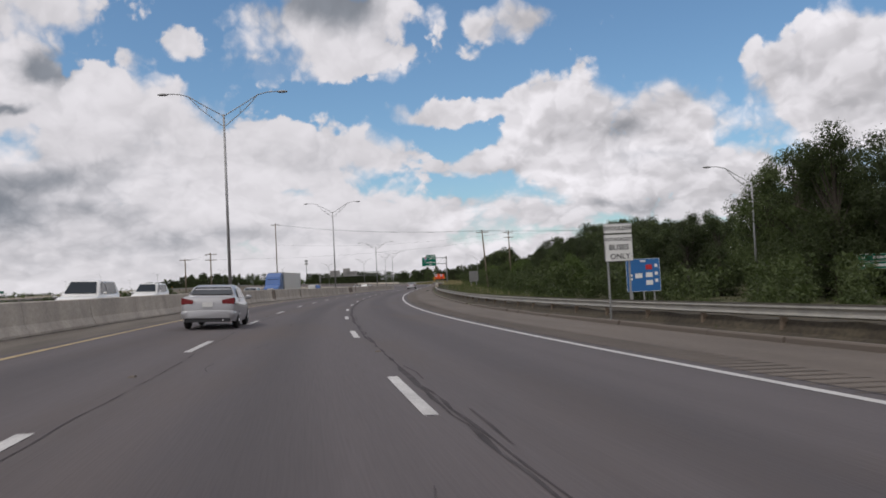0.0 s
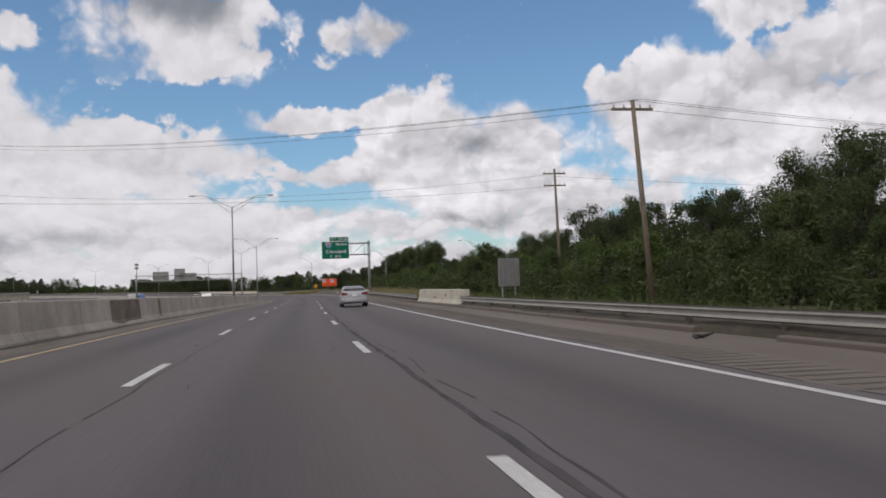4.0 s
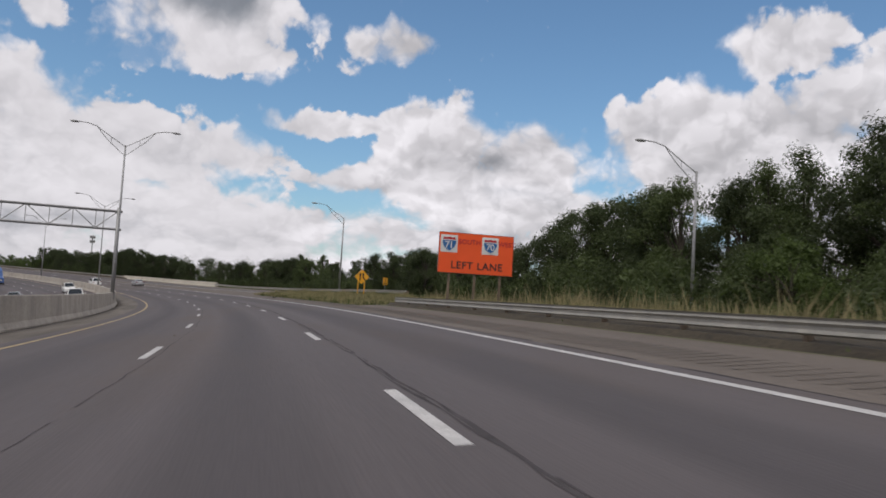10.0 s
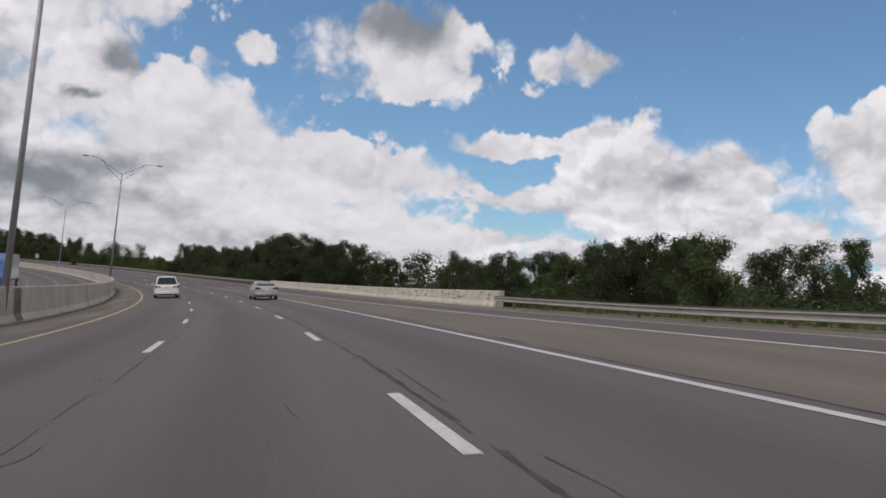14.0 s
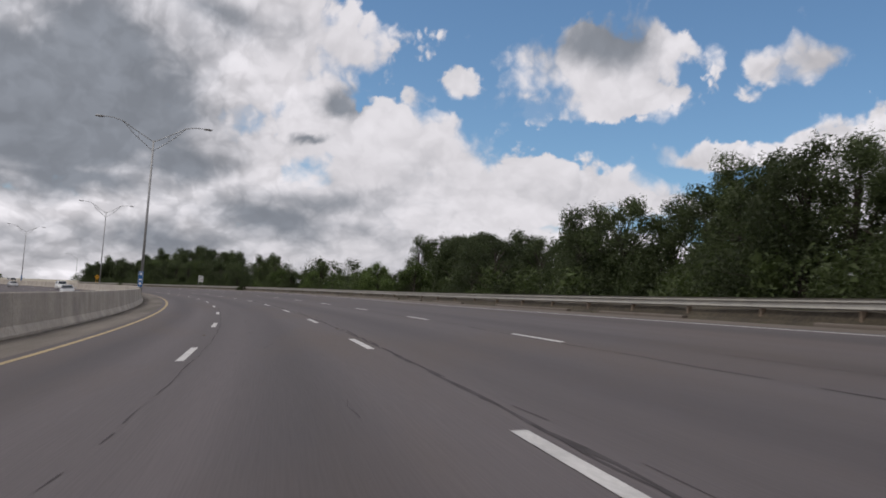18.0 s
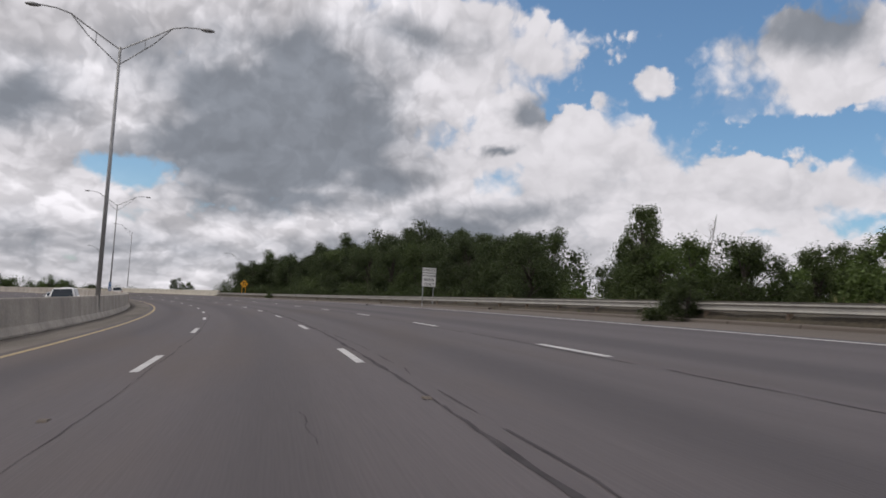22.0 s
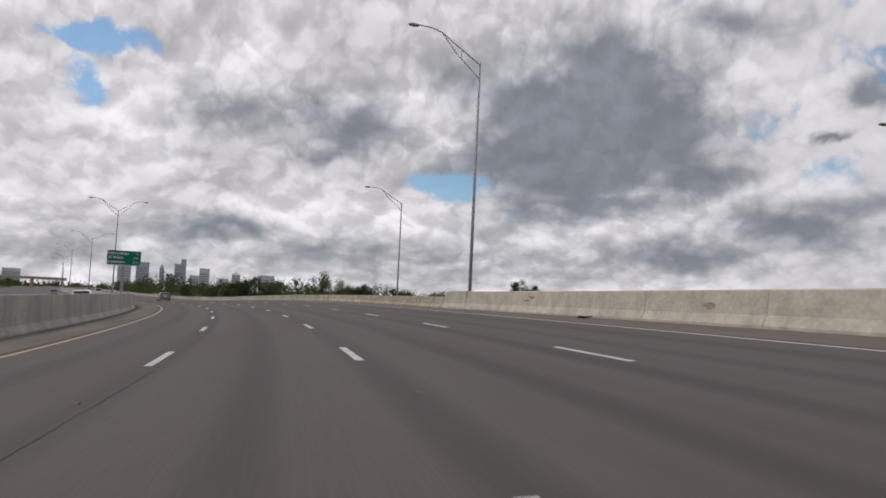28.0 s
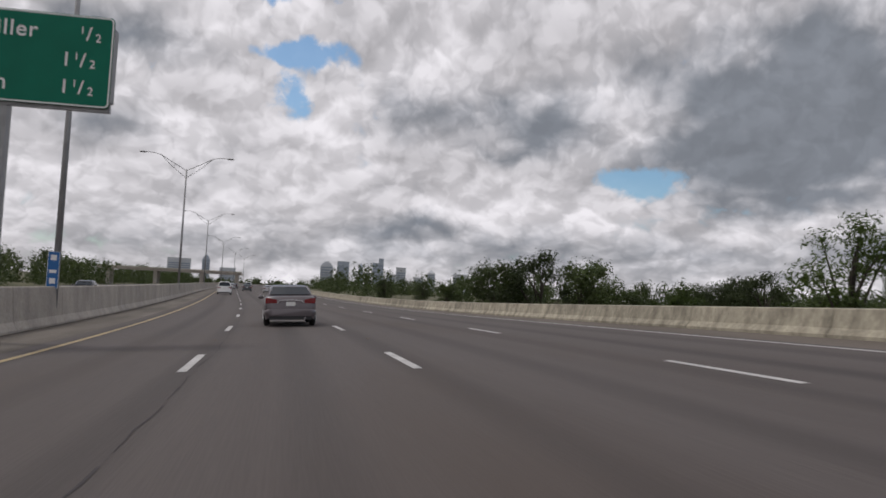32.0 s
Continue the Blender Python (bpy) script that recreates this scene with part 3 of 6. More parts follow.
# ------------------------------------------------------------------ roads
S_END = 1900.0
def lanes(s):
    return [(u, 0) for u in np.linspace(LEFT(s), OUTER(s) + 0.4, 9)]


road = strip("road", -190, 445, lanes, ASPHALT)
tagged(strip("road_deck", 445, 521.5, lanes, RAMP_DECK), "brown-grey asphalt on the ramp bridge", "road", kind="structure")
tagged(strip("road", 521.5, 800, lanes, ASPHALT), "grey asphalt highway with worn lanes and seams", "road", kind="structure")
deck = strip("road_deck", 800, S_END, lanes, DECK)
tagged(deck, "darker brown-grey asphalt on the long bridge", "road", kind="structure")
tagged(road, "grey asphalt highway with worn lanes", "road", kind="structure")
UNDER = keyed([(498, -0.35), (508, 4.0), (534, 4.0), (546, -0.35)])
shoulder = strip("shoulder", -190, S_END, lambda s: [(OUTER(s) - UNDER(s), -0.008), (OUTER(s) + 0.4, -0.004), (max(PAVED(s), OUTER(s) + 0.45), 0.0), (max(PAVED(s), OUTER(s) + 0.45) + 0.02, -0.5)], SHOULDER)
tagged(shoulder, "pale worn concrete shoulder beside the traffic lanes", "road shoulder", kind="structure")
other = strip("road_other", -190, S_END, lambda s: [(u, 0) for u in np.linspace(FAR_L, LEFT(s) - 0.6, 7)], ASPHALT)
tagged(other, "asphalt carriageway for the oncoming traffic", "road", kind="structure")

DASH = 3.35
RIGHT_DASH = keyed([(-16, -188), (0, 8.9), (5, 70.3), (7, 95.3), (9, 120.0), (17, 222.0), (19, 247.6), (21, 272.9), (23, 298.3), (28, 362.9), (30, 388.7), (32, 414.4), (39, 503.0), (44, 566.3), (46, 591.8), (48, 617.3), (51, 654.8), (53, 679.8), (55, 704.8), (58, 742.2), (65, 829.9), (67, 855.0), (69, 880.2), (72, 917.6), (74, 944.6), (154, 1945)])
SLIP = keyed([(0, -0.27), (8, -0.3), (19, -0.3), (28, -0.2), (32, -0.14), (46, -0.07), (51, 0.0), (58, 0.03), (74, 0.06), (154, 0.06)])
THIRD_SLIP = keyed([(40, 0.0), (46, -0.02), (53, -0.09), (58, -0.14), (69, -0.18), (74, -0.26), (154, -0.26)])


def dash(u, s, parent, mat=PAINT, w=0.075):
    prof = lambda q: [(u(q) - w, 0.006), (u(q) + w, 0.006)]
    return strip("lane_dash", s - DASH / 2, s + DASH / 2, prof, mat, parent, step=1.7)


for k in range(-5, 110):
    s = RIGHT_DASH(k)
    dash(lambda q: 1.72, s, road)
    dash(lambda q: -1.83, RIGHT_DASH(k + SLIP(k)), road)
    if s > 524:
        dash(lambda q: 5.8, RIGHT_DASH(k + THIRD_SLIP(k)), road)
    dash(lambda q: LEFT(q) - 6.2, s, other)
    dash(lambda q: LEFT(q) - 9.9, s, other)
strip("edge_line_white", -190, 514, lambda s: [(OUTER(s) - 0.08, 0.006), (OUTER(s) + 0.08, 0.006)], PAINT, road)
GORE = keyed([(392, 10.4), (504, 8.55), (518, 7.1), (540, 6.6)])
strip("edge_line_white", 400, 517, lambda s: [(GORE(s) - 0.08, 0.006), (GORE(s) + 0.08, 0.006)], PAINT, road)
strip("edge_line_white", 535, S_END, lambda s: [(OUTER(s) - 0.07, 0.006), (OUTER(s) + 0.07, 0.006)], PAINT, road)
strip("edge_line_yellow", 400, 534, lambda s: [(PAVED(s) - 1.25, 0.006), (PAVED(s) - 1.1, 0.006)], YELLOW, road)
ramp = strip("ramp_road", 392, 536, lambda s: [(GORE(s) + 0.35, 0.003), (PAVED(s) - keyed([(392, 0.7), (500, 1.0), (536, 2.0)])(s), 0.003)], ASPHALT)
tagged(ramp, "grey asphalt lane of the ramp", "road", kind="structure")
strip("edge_line_yellow", -190, S_END, lambda s: [(INNER(s) - 0.08, 0.006), (INNER(s) + 0.08, 0.006)], YELLOW, road)
strip("edge_line_yellow", -190, S_END, lambda s: [(LEFT(s) - 2.3, 0.006), (LEFT(s) - 2.15, 0.006)], YELLOW, other)

# ------------------------------------------------------------------ median barrier
BAR = [(0.0, -0.02), (0.0, 0.08), (-0.14, 0.33), (-0.22, 1.14), (-0.25, 1.17), (-0.43, 1.17), (-0.46, 1.14), (-0.54, 0.33), (-0.68, 0.08), (-0.68, -0.02)]
TALL = keyed([(-200, 0.84), (30, 0.84), (79, 1.0), (140, 1.02), (231, 1.18), (440, 1.2), (520, 1.16), (600, 1.02), (725, 1.07), (842, 1.14), (905, 1.2), (2200, 1.2)])
barrier = thing("median_barrier", "long weathered concrete median barrier with joints", "barrier", kind="structure")
s = -190.0
while s < 1300:
    n = 6.1 if s < 1000 else 24.4
    strip("barrier_segment", s, s + n - 0.03, lambda q: [(LEFT(q) + u, z if z < 0.4 else z * TALL(q)) for u, z in BAR], CONCRETE, barrier, step=6.2, closed=True)
    s += n
# ------------------------------------------------------------------ guardrail
W = [(0.0, 0.45), (0.05, 0.49), (0.0, 0.545), (0.0, 0.61), (0.05, 0.665), (0.0, 0.72), (0.05, 0.76)]


SINK = keyed([(-200, 0), (90, 0), (128, -0.18), (290, -0.22), (336, -0.27), (356, -0.3), (430, -0.3), (446, -0.15), (455, 0), (530, 0), (590, -0.1), (2000, -0.1)])


def guardrail(s0, s1):
    rail = thing("guardrail", "galvanised steel W-beam guardrail on posts", "guardrail")
    s = s0
    while s < s1 - 0.5:
        e = min(s + 7.62, s1)
        strip("rail_beam", s, e + 0.1, lambda q: [(RAIL(q) - a, b + SINK(q)) for a, b in W], RAIL_STEEL, rail, step=3.9)
        for q in (s + 0.1, s + 3.91):
            if q < s1:
                bm = bmesh.new()
                box(bm, 0.0, 0.13, -0.055, 0.055, -0.6, 0.72)
                o = part("post", bm, POST, rail)
                o.matrix_world = place(q, RAIL(q) + 0.02, SINK(q))
        s += 7.62
    return rail


guardrail(-60, 160)
guardrail(174, 232)
guardrail(245, 335.5)
guardrail(352, 446)
guardrail(521, 790)

# concrete walls at the roadside
WALL = [(0.0, -0.6), (0.0, 0.08), (0.12, 0.33), (0.2, 0.95), (0.23, 0.98), (0.5, 0.98), (0.52, 0.95), (0.52, -0.6)]


def wall(name, s0, s1, mat, height=1.0, label="", step=6.1):
    w = thing(name, label, "barrier", kind="structure")
    s = s0
    while s < s1 - 0.3:
        e = min(s + step, s1)
        strip("wall_segment", s, e - 0.025, lambda q: [(RAIL(q) + u, z if z < 0.2 else z * (height(q) if callable(height) else height)) for u, z in WALL], mat, w, closed=True)
        s = e


wall("concrete_wall", 160, 174, PARAPET, 0.95, "short pale concrete barrier block at the guardrail's end")
wall("concrete_wall", 232, 245, PARAPET, 0.72, "short pale concrete barrier block at the sign's post")
wall("bridge_parapet", 446, 521, PARAPET, 0.88, "pale concrete bridge parapet along the ramp")
wall("bridge_parapet", 790, 861.5, PARAPET, 1.06, "tall pale concrete bridge parapet with stains")
wall("bridge_parapet", 861.5, 1300, PARAPET_OLD, keyed([(861, 0.72), (895, 0.69), (945, 0.70), (1300, 0.70)]), "long low pale concrete bridge parapet with stains")


strip("wall_pier", 857.6, 860.6, lambda q: [(RAIL(q) - 0.03 + u, z) for u, z in ((0.0, -0.5), (0.0, 0.1), (0.1, 0.34), (0.13, 1.06), (0.6, 1.06), (0.6, -0.5))], PARAPET, bpy.data.objects["bridge_parapet.001"], closed=True)

# ------------------------------------------------------------------ street lamps
def lamp(double, height, reach):
    e = thing("street_lamp", "tall galvanised steel street lamp with %s" % ("two truss arms" if double else "one truss arm"), "street lamp", group="street lamps")
    bm = bmesh.new()
    tube(bm, [(0, 0, 0), (0, 0, height)], [0.13, 0.075], 10)
    part("pole", bm, POLE, e, smooth=True)
    for sx in ((1, -1) if double else (-1,)):
        bm = bmesh.new()
        tube(bm, [(sx * 0.05, 0, height - 0.1), (sx * reach * 0.45, 0, height + 0.95), (sx * reach * 0.62, 0, height + 1.4), (sx * reach * 0.8, 0, height + 1.58), (sx * reach, 0, height + 1.62)], 0.035, 6)
        tube(bm, [(sx * 0.05, 0, height - 0.9), (sx * reach * 0.4, 0, height + 0.4), (sx * reach * 0.62, 0, height + 1.38)], 0.03, 6)
        tube(bm, [(sx * reach * 0.3, 0, height + 0.1), (sx * reach * 0.3, 0, height + 0.6)], 0.02, 5)
        part("arm", bm, POLE, e)
        bm = bmesh.new()
        x = sx * reach
        bmesh.ops.create_uvsphere(bm, u_segments=10, v_segments=6, radius=1, matrix=Matrix.Translation((x + sx * 0.3, 0, height + 1.58)) @ Matrix.Diagonal((0.42, 0.17, 0.1, 1)))
        part("lamp_head", bm, POLE, e, smooth=True)
    return e


LAMPS = [(-16, 1.0), (59.9, 1.04), (133, 1.01), (210.2, 0.84), (295.6, 0.92), (370, 1.09), (439, 1.08), (516, 1.05), (596, 1.01), (685.3, 1.06), (773.1, 1.06), (962, 1.13), (1018, 0.97), (1089, 0.97), (1170, 0.97), (1245, 0.97), (1320, 0.97)]
first = lamp(True, 14.0, 4.2)
first.matrix_world = place(LAMPS[0][0], LEFT(LAMPS[0][0]) - 0.28, 0.1)
for s, k in LAMPS[1:]:
    o = copy_thing(first, place(s, LEFT(s) - 0.28, 0.1))
    o.scale = (1, 1, k)
single = lamp(False, 10.5, 4.0)
single.matrix_world = place(72, 39.9, -0.4)
for s, u, z in ((141, 47, -4.0), (272.3, 37.4, -2.4), (334.8, 29.0, -1.2), (393.6, 19.5, -0.2)):
    copy_thing(single, place(s, u, z))
tall = lamp(False, 18.0, 4.3)
tall.matrix_world = place(861.8, 13.9, -5.0) @ Matrix.Diagonal((1, 1, 1.17, 1))
for s, u, z in ((907.4, 22.9, -5.4), (852, 41, -7.5)):
    o = copy_thing(tall, place(s, u, z))
    o.scale = (1, 1, 1)
# ------------------------------------------------------------------ trees
def leaf_material(name, base, tint):
    m = material(name, base, 0.6, vary=0.3, scale=0.8, per_object=0.42, tint=tint, sheen=0.25)
    nt = m.node_tree
    b = nt.nodes["Principled BSDF"]
    # every spray has its own random tone; the brighter ones imitate sunlit leaves
    geo = nt.nodes.new("ShaderNodeNewGeometry")
    span = nt.nodes.new("ShaderNodeMapRange")
    span.inputs[3].default_value, span.inputs[4].default_value = 0.62, 1.55
    nt.links.new(geo.outputs["Random Per Island"], span.inputs[0])
    own = nt.nodes.new("ShaderNodeVectorMath")
    own.operation = "SCALE"
    nt.links.new(b.inputs["Base Color"].links[0].from_socket, own.inputs[0])
    nt.links.new(span.outputs[0], own.inputs["Scale"])
    nt.links.new(own.outputs[0], b.inputs["Base Color"])
    tr = nt.nodes.new("ShaderNodeBsdfTranslucent")
    tr.inputs[0].default_value = (base[0] * 1.3, base[1] * 1.5, base[2], 1)
    mx = nt.nodes.new("ShaderNodeMixShader")
    mx.inputs[0].default_value = 0.25
    o = nt.nodes["Material Output"]
    nt.links.new(b.outputs[0], mx.inputs[1]), nt.links.new(tr.outputs[0], mx.inputs[2])
    nt.links.new(mx.outputs[0], o.inputs[0])
    return m


LEAVES = [leaf_material("leaves_dark", (0.050, 0.064, 0.027), (0.036, 0.047, 0.021)),
          leaf_material("leaves_mid", (0.063, 0.081, 0.030), (0.045, 0.060, 0.024)),
          leaf_material("leaves_light", (0.078, 0.106, 0.031), (0.055, 0.080, 0.026))]


def leaf_cloud(centers, radii, count, size, rng):
    """Small leaf sprays scattered over clumps: verts and faces."""
    c = np.asarray(centers, float)
    r = np.asarray(radii, float)
    pick = rng.choice(len(c), count, p=r ** 2 / (r ** 2).sum())
    d = rng.normal(size=(count, 3))
    d /= np.linalg.norm(d, axis=1)[:, None]
    rad = r[pick] * rng.uniform(0.12, 1.1, count) ** 0.42
    p = c[pick] + d * rad[:, None] * np.array([1, 1, 0.8])
    # some sprays stand up on twigs, for a feathery outline
    up = (rng.uniform(size=count) < 0.12) & (d[:, 2] > 0.2)
    p[up, 2] += (rng.uniform(0.05, 0.4, count) * np.minimum(r[pick], 1.2))[up]
    t1 = rng.normal(size=(count, 3))
    t1 -= d * (t1 * d).sum(1)[:, None] * 0.4
    t1 /= np.linalg.norm(t1, axis=1)[:, None]
    t2 = np.cross(t1, d + rng.normal(size=(count, 3)) * 0.6)
    t2 /= np.linalg.norm(t2, axis=1)[:, None] + 1e-9
    sz = size * rng.uniform(0.6, 1.4, count)[:, None]
    off = rng.normal(size=(count, 3)) * size * 0.9
    # two slender leaves a spray
    v = np.stack([p + t1 * sz, p + t2 * sz * 0.55 - t1 * sz * 0.2, p - t1 * sz * 0.9, p + off + t2 * sz * 1.1, p + off + d * sz * 0.5, p + off - t2 * sz * 0.8], 1).reshape(-1, 3)
    f = np.arange(count * 6).reshape(-1, 3)
    return v, f


def leafy(centers, radii, count, size, rng, fill=0.72, inner=90, patch_size=0.13):
    """Leaf sprays over clumps, with coarser dense foliage inside each clump."""
    v1, f1 = leaf_cloud(centers, radii, count, size, rng)
    c, r = np.repeat(np.asarray(centers, float), inner, 0), np.repeat(np.asarray(radii, float), inner)[:, None]
    n = len(c)
    p = c + np.clip(rng.normal(size=(n, 3)), -1.7, 1.7) * r * 0.32 * fill
    v2 = (p[:, None] + np.clip(rng.normal(size=(n, 3, 3)), -1.6, 1.6) * np.minimum(r * 0.4 * fill, patch_size)[:, None]).reshape(-1, 3)
    f2 = np.arange(n * 3).reshape(-1, 3)
    return np.concatenate([v1, v2]), np.concatenate([f1, f2 + len(v1)])


def tree(seed, height, width, leaves, mat, trunk_h=0.2, size=0.2, label="", fill=0.7):
    rng = np.random.default_rng(seed)
    e = thing("tree", label or "tall leafy deciduous tree", "tree", group="roadside trees")
    bm = bmesh.new()
    top = height * 0.75
    lean = rng.uniform(-0.3, 0.3, 2)
    tr = height * 0.016 + 0.04
    tube(bm, [(0, 0, -1.5), (lean[0] * 0.3, lean[1] * 0.3, top * 0.5), (lean[0], lean[1], top)], [tr * 1.4, tr, tr * 0.3], 7)
    centers, radii = [], []
    n = int(16 + height * 1.3)
    for i in range(n):
        f = (i + rng.uniform(0, 1)) / n
        z = height * (trunk_h + (0.93 - trunk_h) * f)
        spread = width * 0.5 * math.sin(math.pi * min(1, 0.22 + 0.74 * f)) ** 0.7
        a = rng.uniform(0, 2 * math.pi)
        q = rng.uniform(0.25, 1.0)
        x, y = math.cos(a) * spread * q, math.sin(a) * spread * q
        centers.append((x, y, z))
        radii.append(width * rng.uniform(0.13, 0.21) * (1.1 - 0.35 * f))
        zb = z * rng.uniform(0.5, 0.75)
        tube(bm, [(lean[0] * zb / top, lean[1] * zb / top, zb), (x * 0.5, y * 0.5, (zb + z) / 2 + 0.2), (x, y, z)], [tr * 0.45, tr * 0.28, 0.015], 4, False)
    part("trunk", bm, BARK, e)
    v, f = leafy(centers, radii, leaves, size, rng, fill)
    me = bpy.data.meshes.new("crown")
    me.from_pydata(v.tolist(), [], f.tolist())
    me.materials.append(mat)
    shared("crown", me, e)
    return e


KINDS = [tree(11, 12.0, 9.0, 12000, LEAVES[0], 0.04, 0.125, fill=0.9), tree(12, 14.5, 9.5, 14000, LEAVES[1], 0.05, 0.13, fill=0.9), tree(13, 9.5, 8.0, 10000, LEAVES[0], 0.02, 0.118, fill=0.85),
         tree(14, 8.0, 7.0, 8500, LEAVES[1], 0.02, 0.115, fill=0.85), tree(15, 5.0, 5.6, 5200, LEAVES[2], 0.02, 0.095), tree(16, 11.5, 6.0, 9000, LEAVES[1], 0.06, 0.118, fill=0.85),
         tree(17, 3.0, 4.2, 3400, LEAVES[1], 0.0, 0.085, "dense green roadside shrub"), tree(18, 9.0, 5.0, 3600, LEAVES[2], 0.2, 0.115, "slender open tree with thin foliage", 0.2)]
for i, k in enumerate(KINDS):
    k.matrix_world = place(62 + 11 * i, 56, -1.3)
rng = np.random.default_rng(5)


def tree_at(s, u, k, scale=1.0, z=None):
    p = at(s, u)
    if z is None:
        z = float(ground_height(p[None, 0], p[None, 1])[0])
    o = copy_thing(KINDS[k], pose(p[0], p[1], z, 0, 0, rng.uniform(0, 360)))
    o.scale = (scale * rng.uniform(0.9, 1.1), scale * rng.uniform(0.9, 1.1), scale)
    return o


HEIGHTS = [12.0, 14.5, 9.5, 8.0, 5.0, 11.5, 3.0, 9.0]


def wood_line(s0, s1, u0, u1, n, kinds, top, spread=0.12):
    """Trees whose crowns reach about top metres over the road's level."""
    for i in range(n):
        s = s0 + (s1 - s0) * (i + rng.uniform(0.1, 0.9)) / n
        u = rng.uniform(u0, u1)
        k = int(rng.choice(kinds))
        p = at(s, u)
        z = float(ground_height(p[None, 0], p[None, 1])[0])
        want = (top(s) if callable(top) else top) * rng.uniform(1 - spread, 1 + spread) + 0.03 * (u - 8) + p[2] - z
        tree_at(s, u, k, want / HEIGHTS[k] / 1.05, z)


# tall woods beside the first stretch
wood_line(60, 80, 43, 49, 6, [0, 1], 13.2, 0.05)
wood_line(55, 150, 44, 54, 13, [0, 1], keyed([(55, 10.5), (85, 11.0), (96, 11.4), (101, 8.4), (121, 9.6), (146, 11.0), (150, 9.6)]), 0.06)
wood_line(84, 104, 38, 43, 7, [0, 2], 7.4, 0.06)
wood_line(104, 150, 42, 46, 12, [0, 1], keyed([(104, 8.0), (121, 9.4), (135, 10.2), (150, 10.6)]), 0.05)
wood_line(150, 335, 40, 50, 36, [0, 1, 5], keyed([(150, 9.4), (158, 10.8), (165, 12.4), (176, 12.4), (184, 10.4), (205, 10.8), (228, 11.2), (244, 9.2), (255, 8.6), (262, 10.4), (271, 10.0), (277, 7.2), (310, 6.8), (335, 7)]), 0.07)
wood_line(88, 335, 33, 40, 26, [2, 3, 0], keyed([(60, 6.0), (100, 8.0), (200, 8.0), (245, 7.2), (257, 7.8), (265, 6.0), (335, 5.8)]), 0.1)
wood_line(80, 335, 26, 32, 20, [4, 3], keyed([(80, 3), (160, 5), (335, 4)]), 0.25)
wood_line(296, 316, 36, 44, 6, [0, 2], 6.6, 0.1)
# the tall clump by the orange board
wood_line(325.5, 345, 40, 44, 7, [1, 0], keyed([(326, 11.0), (330, 13.4), (337, 13.0), (345, 11.6)]), 0.04)
wood_line(345, 384, 38, 45, 12, [1, 0, 2], keyed([(345, 11.0), (358, 12.6), (367, 13.0), (376, 9.6), (384, 8.4)]), 0.06)
wood_line(380, 399, 26, 31, 9, [0, 2], keyed([(378, 5.4), (386, 6.3), (392, 5.6), (398, 6.3)]), 0.06)
wood_line(386, 414, 37, 46, 8, [2, 3, 0], 7.8, 0.08)
# lower trees behind the ramp
wood_line(400, 515, 40, 54, 30, [2, 3, 5, 0], keyed([(400, 5.6), (420, 5.7), (445, 5.8), (460, 6.8), (480, 8.4), (495, 7.6), (515, 5.0)]), 0.14)
wood_line(457, 474, 32, 38, 5, [2, 3], 6.8, 0.08)
wood_line(476, 512, 28, 40, 9, [2, 3, 0], 5.6, 0.15)
# dense trees past the ramp bridge
wood_line(508, 530, 19, 26, 11, [0, 2], 7.1, 0.06)
wood_line(524, 541, 18, 22, 6, [0, 2], 8.6, 0.06)
wood_line(545, 572, 20, 28, 11, [0, 1, 2], 7.8, 0.08)
wood_line(574, 600, 22, 30, 9, [0, 2], 6.6, 0.1)
wood_line(596, 619, 24.5, 31, 15, [0, 1, 2], 8.0, 0.08)
wood_line(604, 620, 20, 24, 6, [3, 4], 3.6, 0.12)
# an open stretch with single trees
tree_at(639.5, 19.8, 5, 0.52)
tree_at(647, 31.0, 7, 0.7)
tree_at(652, 26.0, 7, 0.6)
wood_line(688, 688.6, 27.6, 28.2, 1, [5], 8.3, 0.0)
wood_line(686, 692, 25, 30, 3, [3], 5.0, 0.08)
wood_line(664, 684, 27, 34, 7, [3, 4], 4.2, 0.12)
wood_line(655, 700, 34, 52, 9, [3, 2, 4], 4.3, 0.2)
# bushes that push through and over the guardrail
for q, u, k in ((662.8, 13.75, 0.55), (754.9, 13.3, 0.42), (698, 15.2, 0.6), (690, 15.6, 0.4), (727, 14.3, 0.35), (742, 14.6, 0.42), (768, 14.2, 0.4), (780, 14.0, 0.3), (648, 14.9, 0.3), (631, 15.0, 0.35)):
    tree_at(q, u, 6, k, at(q, u)[2] - 0.25)


